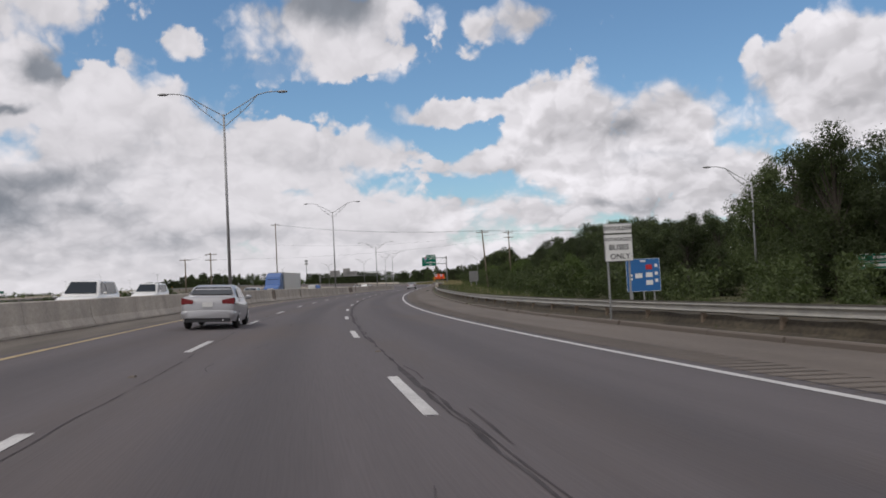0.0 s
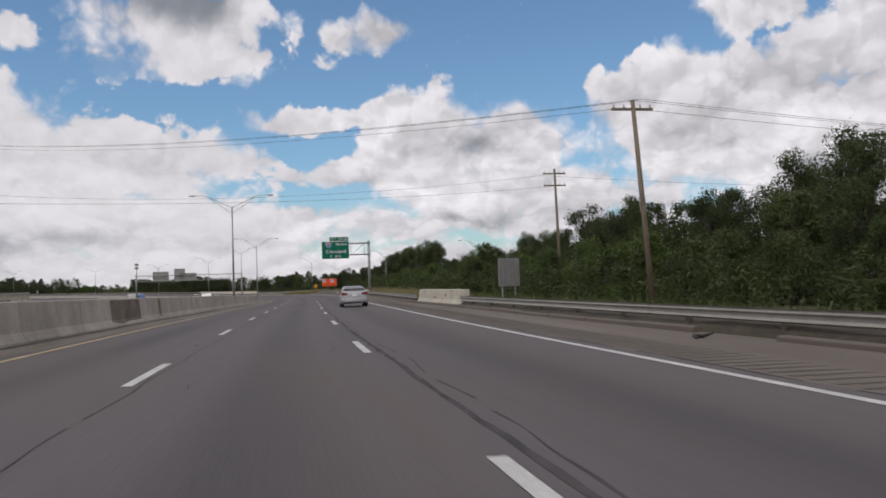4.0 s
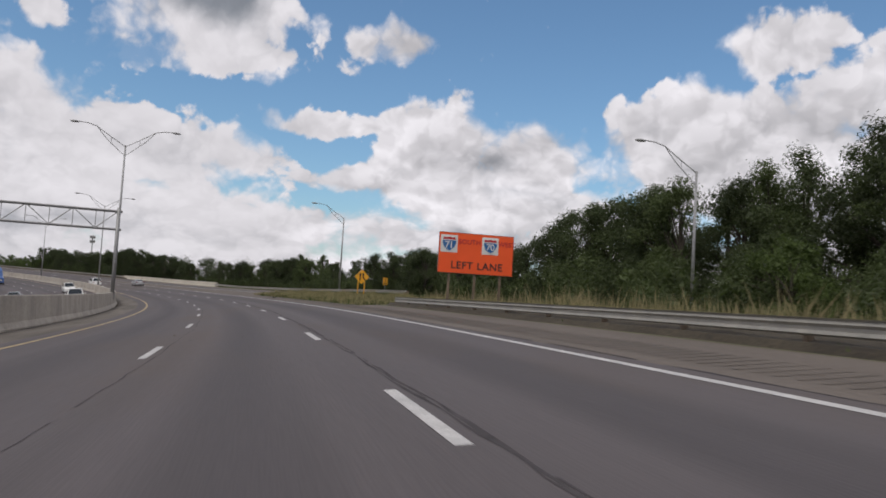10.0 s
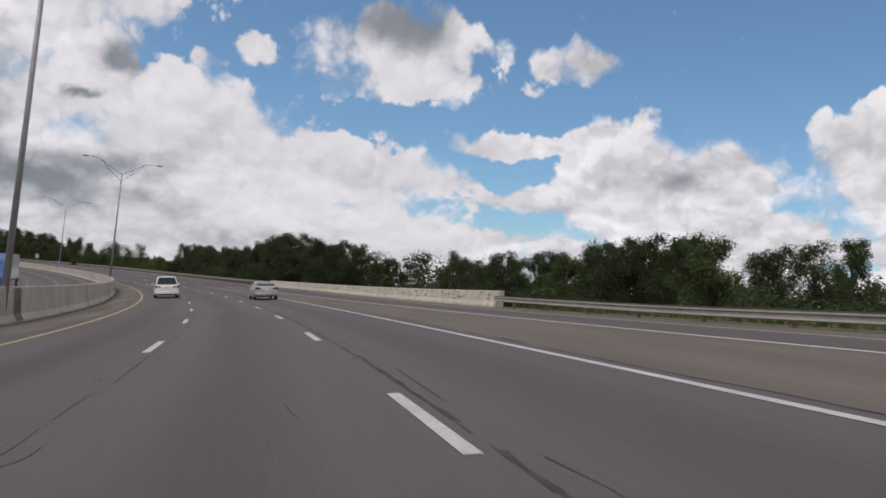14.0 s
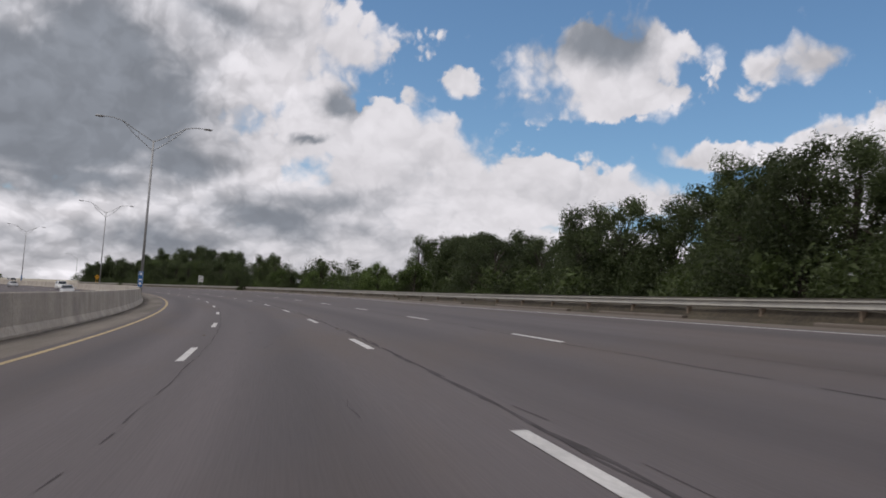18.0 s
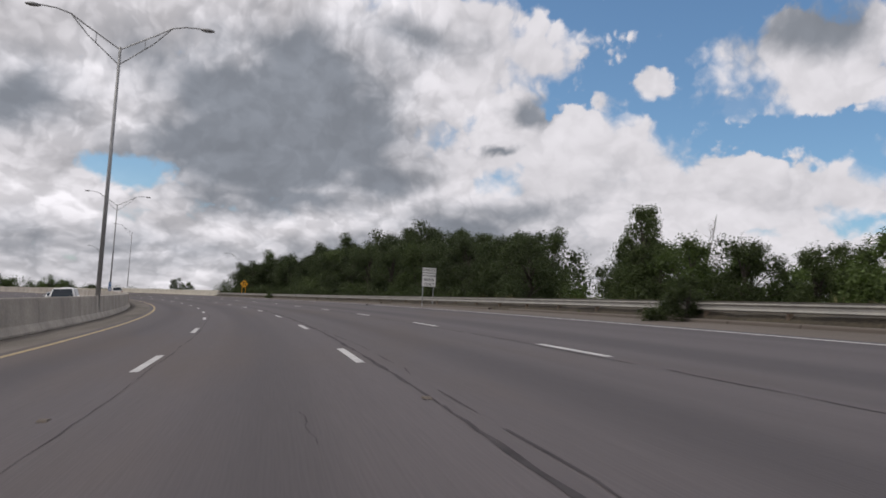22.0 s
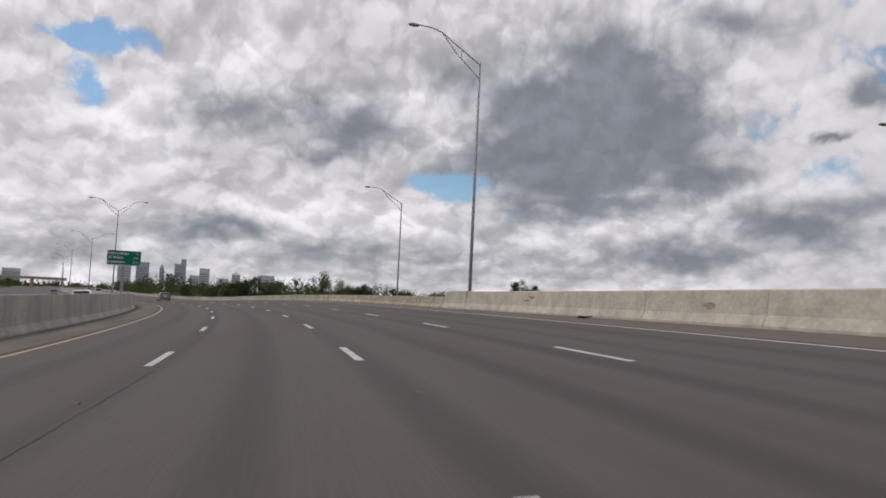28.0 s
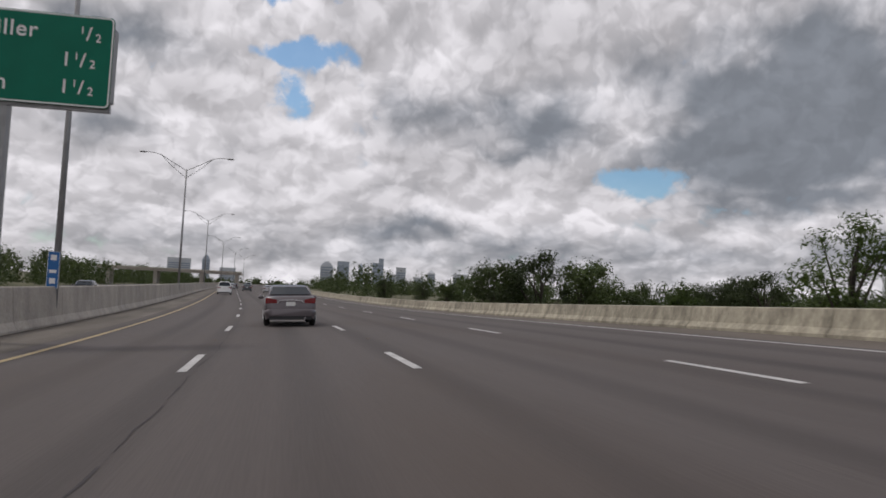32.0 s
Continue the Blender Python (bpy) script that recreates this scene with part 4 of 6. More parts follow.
def dead_tree(seed, height, m):
    """A bare grey trunk that forks into thin upright twigs."""
    g_ = np.random.default_rng(seed)
    e = thing("dead_tree", "bare grey dead tree with thin upright twigs", "tree", m, group="dead trees")
    bm, twigs = bmesh.new(), bmesh.new()
    tube(bm, [(0, 0, -0.8), (0.08, 0, height * 0.35), (0.02, 0.1, height * 0.62)], [0.09, 0.07, 0.04], 6)
    for i in range(7):
        z = height * g_.uniform(0.3, 0.62)
        a, r = g_.uniform(0, 2 * math.pi), g_.uniform(0.4, 1.1)
        tip = Vector((math.cos(a) * r, math.sin(a) * r, min(height, z + g_.uniform(0.25, 0.4) * height)))
        mid = Vector((math.cos(a) * r * 0.6, math.sin(a) * r * 0.6, (z + tip.z) / 2))
        tube(bm, [(0.05, 0.03, z), mid, tip], [0.035, 0.024, 0.01], 5, False)
        for j in range(4):
            p = mid.lerp(tip, g_.uniform(0.1, 0.9))
            tube(twigs, [p, p + Vector((g_.normal() * 0.2, g_.normal() * 0.2, g_.uniform(0.25, 0.7)))], [0.012, 0.005], 4, False)
    part("trunk", bm, DEAD_WOOD, e)
    part("twigs", twigs, DEAD_WOOD, e)


DEAD_WOOD = material("grey_dead_wood", (0.19, 0.17, 0.15), 0.9, vary=0.3, scale=4, bump=0.3, bump_scale=30)
dead_tree(3, 7.6, place(683.5, 29.5, -0.4))
dead_tree(4, 6.4, place(680.5, 30.5, -0.4))
dead_tree(5, 5.2, place(685, 31, -0.4))
# the tree wall before the long bridge
wood_line(692, 770, 21, 26, 23, [2, 3, 0], keyed([(690, 5.6), (715, 7.4), (742, 7.6), (755, 8.8), (766, 8.8), (780, 6.8)]), 0.06)
wood_line(768, 801, 25, 30, 11, [2, 0, 1], keyed([(768, 9.9), (776, 9.6), (787, 7.4), (796, 9.6), (802, 10.6)]), 0.06)
wood_line(796, 812, 22, 27, 6, [2, 0], keyed([(796, 8.6), (804, 7.6), (812, 6.8)]), 0.06)
wood_line(728, 796, 31, 50, 19, [0, 1, 5], keyed([(708, 8.5), (735, 11.0), (755, 13.6), (772, 13.2), (796, 11.5)]), 0.1)
# beyond the parapet
for s, u, k, top in ((1006, 28, 2, 6.9), (1003, 31.5, 3, 6.3), (1009, 24.5, 3, 5.8), (968, 31.4, 7, 7.2), (958, 31.8, 7, 5.4), (1012, 60, 2, 6.6), (1020, 63, 2, 6.4), (1013, 55, 2, 5.8), (1109, 177, 0, 15.0), (1113, 187, 2, 13.0), (1001, 60, 3, 4.3), (1014, 50, 4, 4.0), (962, 46, 2, 4.2), (956, 52, 3, 3.6), (975, 60, 3, 3.5),
                     (1060, 48, 2, 4.5), (1085, 40, 3, 4.2), (1110, 60, 2, 4.6), (1130, 45, 2, 4.8), (1050, 62, 3, 4.2), (915, 46, 3, 2.8), (908, 52, 4, 2.4), (925, 70, 2, 3.2), (1150, 38, 2, 5.0), (1180, 42, 3, 5.2)):
    p = at(s, u)
    z = float(ground_height(p[None, 0], p[None, 1])[0])
    tree_at(s, u, k, (p[2] + top - z) / HEIGHTS[k] / 1.03, z)
# single trees beyond the other carriageway
for s, u, k, q in ((150, -46, 3, 0.7), (165, -48, 4, 0.9), (60, -50, 4, 0.8), (690, -50, 4, 0.9), (700, -55, 4, 0.8), (770, -60, 3, 0.8)):
    tree_at(s, u, k, q)

# ------------------------------------------------------------------ writing and sign plates
def text_mesh(words, size, spacing=1.0):
    cu = bpy.data.curves.new("lettering", "FONT")
    cu.body, cu.size, cu.space_character = words, size, spacing
    cu.align_x, cu.align_y = "CENTER", "CENTER"
    cu.offset = 0.012 * size
    tmp = bpy.data.objects.new("lettering", cu)
    scene.collection.objects.link(tmp)
    me = bpy.data.meshes.new_from_object(tmp)
    bpy.data.objects.remove(tmp)
    bpy.data.curves.remove(cu)
    return me


def lettering(parent, words, size, x, z, mat, y=-0.03, spacing=1.05):
    me = text_mesh(words, size, spacing)
    me.materials.append(mat)
    ob = shared("lettering", me, parent, pose(x, y, z, 90, 0, 0))
    return ob


def rounded(w, h, r, x=0.0, z=0.0, n=5):
    pts = []
    for cx, cz, a0 in ((w / 2 - r, h / 2 - r, 0), (-w / 2 + r, h / 2 - r, 90), (-w / 2 + r, -h / 2 + r, 180), (w / 2 - r, -h / 2 + r, 270)):
        for k in range(n + 1):
            a = radians(a0 + 90 * k / n)
            pts.append((x + cx + r * math.cos(a), z + cz + r * math.sin(a)))
    return pts


def slab(bm, pts, y0, y1):
    """An upright plate from an outline in x and z."""
    a = [bm.verts.new((x, y0, z)) for x, z in pts]
    b = [bm.verts.new((x, y1, z)) for x, z in pts]
    bm.faces.new(a), bm.faces.new(b[::-1])
    for i in range(len(pts)):
        j = (i + 1) % len(pts)
        bm.faces.new((a[j], a[i], b[i], b[j]))


def rim(bm, outer, inner, y):
    a = [bm.verts.new((x, y, z)) for x, z in outer]
    b = [bm.verts.new((x, y, z)) for x, z in inner]
    for i in range(len(outer)):
        j = (i + 1) % len(outer)
        bm.faces.new((a[i], a[j], b[j], b[i]))


def plate(parent, name, w, h, x, z, mat, border=WHITE_SIGN, r=0.12, edge=0.05, back=SIGN_BACK):
    bm = bmesh.new()
    slab(bm, rounded(w, h, r, x, z), 0.0, 0.05)
    part(name + "_backing", bm, back, parent)
    bm = bmesh.new()
    slab(bm, rounded(w, h, r, x, z), -0.012, -0.004)
    p = part(name, bm, mat, parent)
    if border:
        bm = bmesh.new()
        rim(bm, rounded(w - edge * 0.5, h - edge * 0.5, r, x, z), rounded(w - edge * 2, h - edge * 2, max(0.02, r - edge * 0.6), x, z), -0.017)
        part("border", bm, border, p)
    return p


def shield(parent, size, x, z, number, y=-0.02):
    """A highway route shield: blue below, red above, with its number."""
    out_ = [(-0.50, 0.34), (-0.40, 0.50), (-0.20, 0.45), (0.0, 0.50), (0.20, 0.45), (0.40, 0.50), (0.50, 0.34), (0.52, 0.05), (0.42, -0.22), (0.22, -0.42), (0.0, -0.54), (-0.22, -0.42), (-0.42, -0.22), (-0.52, 0.05)]
    bm = bmesh.new()
    slab(bm, [(x + a * size, z + b * size) for a, b in out_], y - 0.012, y + 0.01)
    s = part("route_shield", bm, WHITE_SIGN, parent, "red, white and blue route shield")
    bm = bmesh.new()
    low = [(a * 0.9, min(b * 0.9, 0.2)) for a, b in out_]
    slab(bm, [(x + a * size, z + b * size) for a, b in low if b <= 0.2][6:] + [(x + a * size, z + b * size) for a, b in low if b <= 0.2][:6], y - 0.018, y - 0.014)
    bm.free()
    bm = bmesh.new()
    slab(bm, [(x + a * size, z + b * size) for a, b in ((0.455, 0.21), (0.465, 0.05), (0.37, -0.2), (0.2, -0.37), (0, -0.48), (-0.2, -0.37), (-0.37, -0.2), (-0.465, 0.05), (-0.455, 0.21))], y - 0.018, y - 0.013)
    part("blue_field", bm, BLUE_SIGN, s)
    bm = bmesh.new()
    slab(bm, [(x + a * size, z + b * size) for a, b in ((0.445, 0.27), (0.44, 0.33), (0.37, 0.44), (0.2, 0.40), (0, 0.45), (-0.2, 0.40), (-0.37, 0.44), (-0.44, 0.33), (-0.445, 0.27))], y - 0.018, y - 0.013)
    part("red_band", bm, RED_SIGN, s)
    lettering(s, number, size * 0.62, x, z - 0.1 * size, WHITE_SIGN, y - 0.024, 0.95)
    return s


def bars(parent, mat, rows, y=-0.024):
    """Plain bars where writing cannot be read: (x, z, width, height)."""
    for x, z, w, h in rows:
        bm = bmesh.new()
        box(bm, x - w / 2, x + w / 2, y, y + 0.006, z - h / 2, z + h / 2)
        part("text_bar", bm, mat, parent)


def post(parent, x, z0, z1, mat=STEEL, r=0.05, name="post", y=0.1):
    bm = bmesh.new()
    box(bm, x - r, x + r, y - r, y + r, z0, z1)
    part(name, bm, mat, parent)


# the cantilevered green sign over the right-hand lane
g = thing("overhead_sign", "green highway exit sign on a grey cantilever post", "road sign", place(243, 10.9, 0.15))
bm = bmesh.new()
tube(bm, [(0, 0.25, -1.2), (0, 0.25, 8.55)], [0.24, 0.2], 12)
part("post", bm, POLE, g, smooth=True)
for z in (6.3, 8.15):
    bm = bmesh.new()
    tube(bm, [(0.05, 0.25, z), (-7.4, 0.25, z)], 0.12, 10)
    part("arm", bm, POLE, g, smooth=True)
    bm = bmesh.new()
    tube(bm, [(0, 0.25, z - 0.12), (0, 0.25, z + 0.12)], 0.3, 12)
    part("collar", bm, POLE, g)
for a, b in (((-0.75, 8.1), (-0.75, 6.3)), ((-0.75, 8.1), (-2.8, 6.3)), ((-2.9, 8.1), (-2.9, 6.3))):
    bm = bmesh.new()
    tube(bm, [(a[0], 0.25, a[1]), (b[0], 0.25, b[1])], 0.035, 6)
    part("brace", bm, POLE, g)
p = plate(g, "panel", 4.45, 2.85, -5.45, 7.1, GREEN_SIGN)
lettering(p, "N", 0.62, -5.15, 8.02, WHITE_SIGN)
lettering(p, "ORTH", 0.5, -4.3, 7.98, WHITE_SIGN)
lettering(p, "Cleveland", 0.74, -5.35, 6.84, WHITE_SIGN, spacing=1.12)
lettering(p, "2", 0.6, -6.2, 6.1, WHITE_SIGN)
lettering(p, "MILES", 0.4, -5.05, 6.06, WHITE_SIGN)
shield(p, 0.95, -6.55, 7.95, "71", -0.03)
p = plate(g, "exit_panel", 3.1, 0.68, -4.85, 8.9, GREEN_SIGN, r=0.07)
lettering(p, "EXIT", 0.4, -5.75, 8.9, WHITE_SIGN)
lettering(p, "101 A", 0.56, -4.3, 8.9, WHITE_SIGN)

# the orange board for the left lane
o = thing("construction_sign", "orange construction board with route shields and black lettering", "road sign", place(328.0, 11.45, 0.3, -2))
p = plate(o, "panel", 3.95, 2.05, 0, 2.35, ORANGE_SIGN, BLACK, r=0.04, edge=0.02)
bm = bmesh.new()
slab(bm, rounded(0.88, 0.88, 0.03, -1.45, 2.8), -0.02, -0.016)
part("shield_plate", bm, WHITE_SIGN, p)
shield(p, 0.75, -1.45, 2.8, "71", -0.03)
bm = bmesh.new()
slab(bm, rounded(0.88, 0.88, 0.03, 0.72, 2.8), -0.02, -0.016)
part("shield_plate", bm, WHITE_SIGN, p)
shield(p, 0.75, 0.72, 2.8, "70", -0.03)
lettering(p, "SOUTH", 0.34, -0.38, 2.92, RED_SIGN)
lettering(p, "WEST", 0.34, 1.6, 2.92, RED_SIGN)
lettering(p, "LEFT LANE", 0.52, 0.05, 1.72, BLACK, spacing=1.12)
for x in (-1.35, 0.0, 1.35):
    post(o, x, -1.8, 1.4, POST, 0.05)
    bm = bmesh.new()
    tube(bm, [(x + 0.05, 0.15, 1.1), (x + 0.25, 1.5, -1.2)], 0.04, 6)
    part("brace", bm, STEEL, o)


def diamond(s, u, z, side, two_posts):
    d = thing("warning_sign", "yellow diamond warning sign with two black arrows", "road sign", place(s, u, 0.0, 0))
    r = side * 0.707
    bm = bmesh.new()
    slab(bm, [(0, z + r), (-r, z), (0, z - r), (r, z)], 0.0, 0.03)
    part("backing", bm, SIGN_BACK, d)
    bm = bmesh.new()
    slab(bm, [(0, z + r), (-r, z), (0, z - r), (r, z)], -0.01, -0.003)
    p = part("panel", bm, YELLOW_SIGN, d)
    k = r / 0.65
    for pts in ([(-0.2, -0.3), (-0.1, -0.3), (-0.1, 0.15), (-0.02, 0.15), (-0.15, 0.36), (-0.28, 0.15), (-0.2, 0.15)],
                [(0.22, -0.3), (0.32, -0.3), (0.32, -0.2), (0.16, 0.0), (0.16, 0.15), (0.24, 0.15), (0.11, 0.36), (-0.02, 0.15), (0.06, 0.15), (0.06, -0.05), (0.22, -0.24)]):
        bm = bmesh.new()
        slab(bm, [(a * k, z + b * k) for a, b in pts[::-1]], -0.016, -0.012)
        part("arrow", bm, BLACK, p)
    for x in ((-0.28 * k, 0.28 * k) if two_posts else (0.0,)):
        post(d, x, -2.2, z + 0.2, YELLOW_SIGN if two_posts else STEEL, 0.04, y=0.07)


diamond(363.6, 13.5, 1.82, 1.02, True)
diamond(781.1, 15.6, 2.22, 1.02, True)
q = thing("small_yellow_sign", "small yellow sign with black writing on a thin post", "road sign", place(384.7, 22.8, 0.42))
p = plate(q, "panel", 0.62, 0.95, 0, 1.3, YELLOW_SIGN, BLACK, 0.03, 0.02)
bars(p, BLACK, [(0, 1.62, 0.35, 0.07), (0, 1.42, 0.12, 0.1), (0, 1.25, 0.42, 0.07), (0, 1.0, 0.42, 0.14)])
post(q, 0, -2.5, 1.2, STEEL, 0.03)


def bus_sign(s, u, z):
    b = thing("bus_lane_sign", "white shoulder sign with black lettering on two posts", "road sign", place(s, u))
    p = plate(b, "upper_panel", 1.05, 0.36, 0, z + 1.22, WHITE_SIGN, BLACK, 0.03, 0.015)
    lettering(p, "SHOULDER", 0.2, 0, z + 1.22, BLACK, -0.022)
    p = plate(b, "lower_panel", 1.05, 0.98, 0, z + 0.52, WHITE_SIGN, BLACK, 0.03, 0.015)
    lettering(p, "AUTHORIZED", 0.165, 0, z + 0.82, BLACK, -0.022)
    lettering(p, "BUSES", 0.27, 0, z + 0.53, BLACK, -0.022)
    lettering(p, "ONLY", 0.27, 0.03, z + 0.2, BLACK, -0.022)
    for x in (-0.4, 0.4):
        post(b, x, -2.0, z + 1.3, STEEL, 0.03)


bus_sign(26.6, 11.5, 2.1)
bus_sign(693.5, 13.6, 1.35)

# blue service board
b = thing("service_sign", "blue motorist service sign with logo plates on posts", "road sign", place(58.3, 24.15, 0, -8))
p = plate(b, "panel", 2.6, 2.55, 0.1, 1.75, BLUE_SIGN, WHITE_SIGN, 0.08, 0.03)
bars(p, WHITE_SIGN, [(0.1, 2.83, 0.45, 0.12)])
bars(p, RED_SIGN, [(0.55, 2.35, 0.5, 0.38)])
bars(p, WHITE_SIGN, [(-0.25, 1.7, 0.55, 0.36), (0.55, 1.75, 0.52, 0.36), (0.55, 1.15, 0.52, 0.36), (-0.85, 1.75, 0.25, 0.16), (-0.85, 1.45, 0.25, 0.16), (1.1, 2.45, 0.22, 0.25), (1.1, 1.85, 0.22, 0.25), (1.1, 1.3, 0.22, 0.25)])
for x in (-0.8, 0.1, 0.9):
    post(b, x, -2.5, 0.6, STEEL, 0.05)
# green street guide sign on the ramp
b = thing("guide_sign", "small green guide sign with two lines of writing", "road sign", place(59.6, 44.4, -0.5, -10))
for z in (2.75, 2.1):
    p = plate(b, "panel", 3.2, 0.6, 0, z, GREEN_SIGN, WHITE_SIGN, 0.06, 0.03)
    bars(p, WHITE_SIGN, [(-1.2, z, 0.3, 0.14), (0.35, z, 1.5, 0.22)])
for x in (-1.1, 1.1):
    post(b, x, -2.5, 2.0, STEEL, 0.05)

# distance sign on the median
b = thing("distance_sign", "green distance sign with white lettering on a steel post", "road sign", place(952.2, -7.55, 0.25, -4))
bm = bmesh.new()
box(bm, -0.2, 0.2, 0.1, 0.42, 0.0, 6.6)
part("post", bm, POLE, b)
bm = bmesh.new()
box(bm, -2.4, 2.65, 0.07, 0.2, 5.72, 5.95)
box(bm, 2.5, 2.65, 0.07, 0.4, 6.0, 7.9)
part("frame", bm, POLE, b)
p = plate(b, "panel", 5.2, 2.35, 0.05, 6.98, GREEN_SIGN)
lettering(p, "Kelton-Miller", 0.56, -0.85, 7.66, WHITE_SIGN, spacing=1.1)
shield(p, 0.52, -2.05, 6.98, "71", -0.03)
lettering(p, "N", 0.55, -1.4, 6.99, WHITE_SIGN)
lettering(p, "ORTH", 0.45, -0.72, 6.95, WHITE_SIGN)
lettering(p, "Downtown", 0.56, -1.2, 6.28, WHITE_SIGN, spacing=1.1)
for x, z, whole in ((1.95, 7.66, ""), (1.85, 6.98, "1"), (1.85, 6.28, "1")):
    if whole:
        lettering(p, whole, 0.5, x - 0.3, z, WHITE_SIGN)
    lettering(p, "1", 0.26, x - 0.06, z + 0.1, WHITE_SIGN)
    lettering(p, "/", 0.5, x + 0.1, z, WHITE_SIGN)
    lettering(p, "2", 0.3, x + 0.33, z - 0.08, WHITE_SIGN)
# the back of a board that faces the ramp
b = thing("sign_board", "bare grey back of a framed board beside the guardrail", "road sign", place(180.5, 17.8, 0.2, 24))
p = plate(b, "panel", 2.3, 2.4, 0, 1.75, POLE, SIGN_BACK, 0.05, 0.1)
for x in (-0.7, 0.0, 0.7):
    bm = bmesh.new()
    box(bm, x - 0.05, x + 0.05, -0.1, -0.03, 0.65, 2.85)
    part("stiffener", bm, SIGN_BACK, p)
for x in (-0.7, 0.7):
    post(b, x, -2.5, 0.7, STEEL, 0.05)
# small blue mile marker tags on two median lamps
for s in (596, 773.1, 962):
    b = thing("mile_marker", "small blue mile marker strapped to a lamp pole", "road sign", place(s, LEFT(s) - 0.34, 0, 0))
    p = plate(b, "panel", 0.4, 1.35, 0, 2.0, BLUE_SIGN, WHITE_SIGN, 0.03, 0.015)
    bars(p, WHITE_SIGN, [(0, 2.45, 0.2, 0.2), (0, 1.95, 0.24, 0.12), (0, 1.6, 0.2, 0.2)])
    b.matrix_world = b.matrix_world @ Matrix.Translation((0, -0.2, 0))


# ------------------------------------------------------------------ sign gantry over the other carriageway
g = thing("sign_gantry", "steel truss gantry with the backs of signs", "sign gantry", place(369.7, LEFT(369.7) - 0.34, 0, 0))
SPAN = 31.0
for x in (0.0, -SPAN):
    bm = bmesh.new()
    tube(bm, [(x, -0.3, 0.2), (x, -0.3, 9.3)], 0.16, 10)
    tube(bm, [(x, 0.6, 0.2), (x, 0.6, 9.3)], 0.13, 10)
    part("post", bm, POLE, g, smooth=True)
for z in (7.3, 9.0):
    for y in (-0.3, 0.6):
        bm = bmesh.new()
        tube(bm, [(0.3, y, z), (-SPAN - 0.3, y, z)], 0.09, 8)
        part("chord", bm, POLE, g)
n = 16
for i in range(n):
    x0, x1 = -SPAN * i / n, -SPAN * (i + 1) / n
    bm = bmesh.new()
    tube(bm, [(x0, -0.3, 7.3), (x1, -0.3, 9.0)] if i % 2 else [(x0, -0.3, 9.0), (x1, -0.3, 7.3)], 0.045, 6)
    tube(bm, [(x1, -0.3, 7.3), (x1, -0.3, 9.0)], 0.035, 6)
    part("brace", bm, POLE, g)
for x, w, h in ((-24, 4.6, 2.8), (-18.5, 3.2, 3.6), (-16, 5.0, 2.2)):
    bm = bmesh.new()
    box(bm, x - w / 2, x + w / 2, 0.75, 0.83, 7.4, 7.4 + h)
    part("sign_back", bm, SIGN_BACK, g)


# ------------------------------------------------------------------ power poles and wires
def power_pole(s, u, height, lean, arms, z=-1.2):
    e = thing("power_pole", "tall weathered wooden power pole with crossarm", "power pole", place(s, u, z), group="power poles")
    bm = bmesh.new()
    tube(bm, [(0, 0, -0.5), (lean, 0, height)], [0.19, 0.12], 9)
    part("pole", bm, WOOD, e, smooth=True)
    for za in arms:
        bm = bmesh.new()
        x = lean * za / height
        box(bm, x - 1.25, x + 1.25, 0.1, 0.22, za - 0.07, za + 0.07)
        part("crossarm", bm, WOOD, e)
        for k in (-1.1, -0.5, 0.5, 1.1):
            bm = bmesh.new()
            tube(bm, [(x + k, 0.16, za + 0.07), (x + k, 0.16, za + 0.28)], [0.05, 0.035], 6)
            part("insulator", bm, SIGN_BACK, e)
    return e


power_pole(157.5, 20.2, 12.6, -0.75, [12.1])
power_pole(196, 27.6, 14.6, -0.25, [14.1, 12.8], -1.5)
power_pole(213, -35.8, 22.0, 0.0, [21.5], -1)
power_pole(166, -39, 11.4, 0.0, [11.0, 9.8], -1)
power_pole(170, -46, 10.6, 0.0, [10.3], -1)


def wire(a, b, sag, r=0.012):
    a, b = Vector(a), Vector(b)
    e = tagged(new("power_line"), "thin black overhead power line", "wire", "power lines")
    bm = bmesh.new()
    pts = [a.lerp(b, t) - Vector((0, 0, 4 * sag * t * (1 - t))) for t in np.linspace(0, 1, 15)]
    tube(bm, pts, r, 5, False)
    part("strand", bm, BLACK, e)


for k, dz in ((-1.1, 0), (-0.5, 0.05), (1.1, 0)):
    wire(at(157.5 + k, 19.5, 11.2 + dz), at(213 + k, -35.8, 20.6 + dz), 1.0)
    wire(at(157.5 + k, 19.5, 11.2 + dz), at(175 + k, 110, 11.5 + dz), 1.2)
wire(at(196, 27.0, 12.5), at(213, -35.8, 15.0), 1.4)
wire(at(196, 27.0, 11.2), at(170, -46, 9.4), 1.4)
wire(at(196, 27.0, 12.3), at(190, 120, 10), 1.2)
wire(at(166, -39, 10.1), at(170, -46, 9.4), 0.2)

# cellular mast
c = thing("cell_mast", "slim cellular mast with antennas behind the trees", "mast", place(775, 203, 0))
bm = bmesh.new()
tube(bm, [(0, 0, -4), (0, 0, 26)], [0.5, 0.3], 8)
part("pole", bm, STEEL, c)
for z in (21.5, 24.5):
    for a in range(6):
        bm = bmesh.new()
        x, y = 1.5 * math.cos(a * 1.05), 1.5 * math.sin(a * 1.05)
        box(bm, x - 0.22, x + 0.22, y - 0.15, y + 0.15, z - 1, z + 1)
        part("antenna", bm, SIGN_BACK, c)
    bm = bmesh.new()
    tube(bm, [(0, 0, z - 0.1), (0, 0, z + 0.1)], 1.4, 8)
    part("ring", bm, STEEL, c)

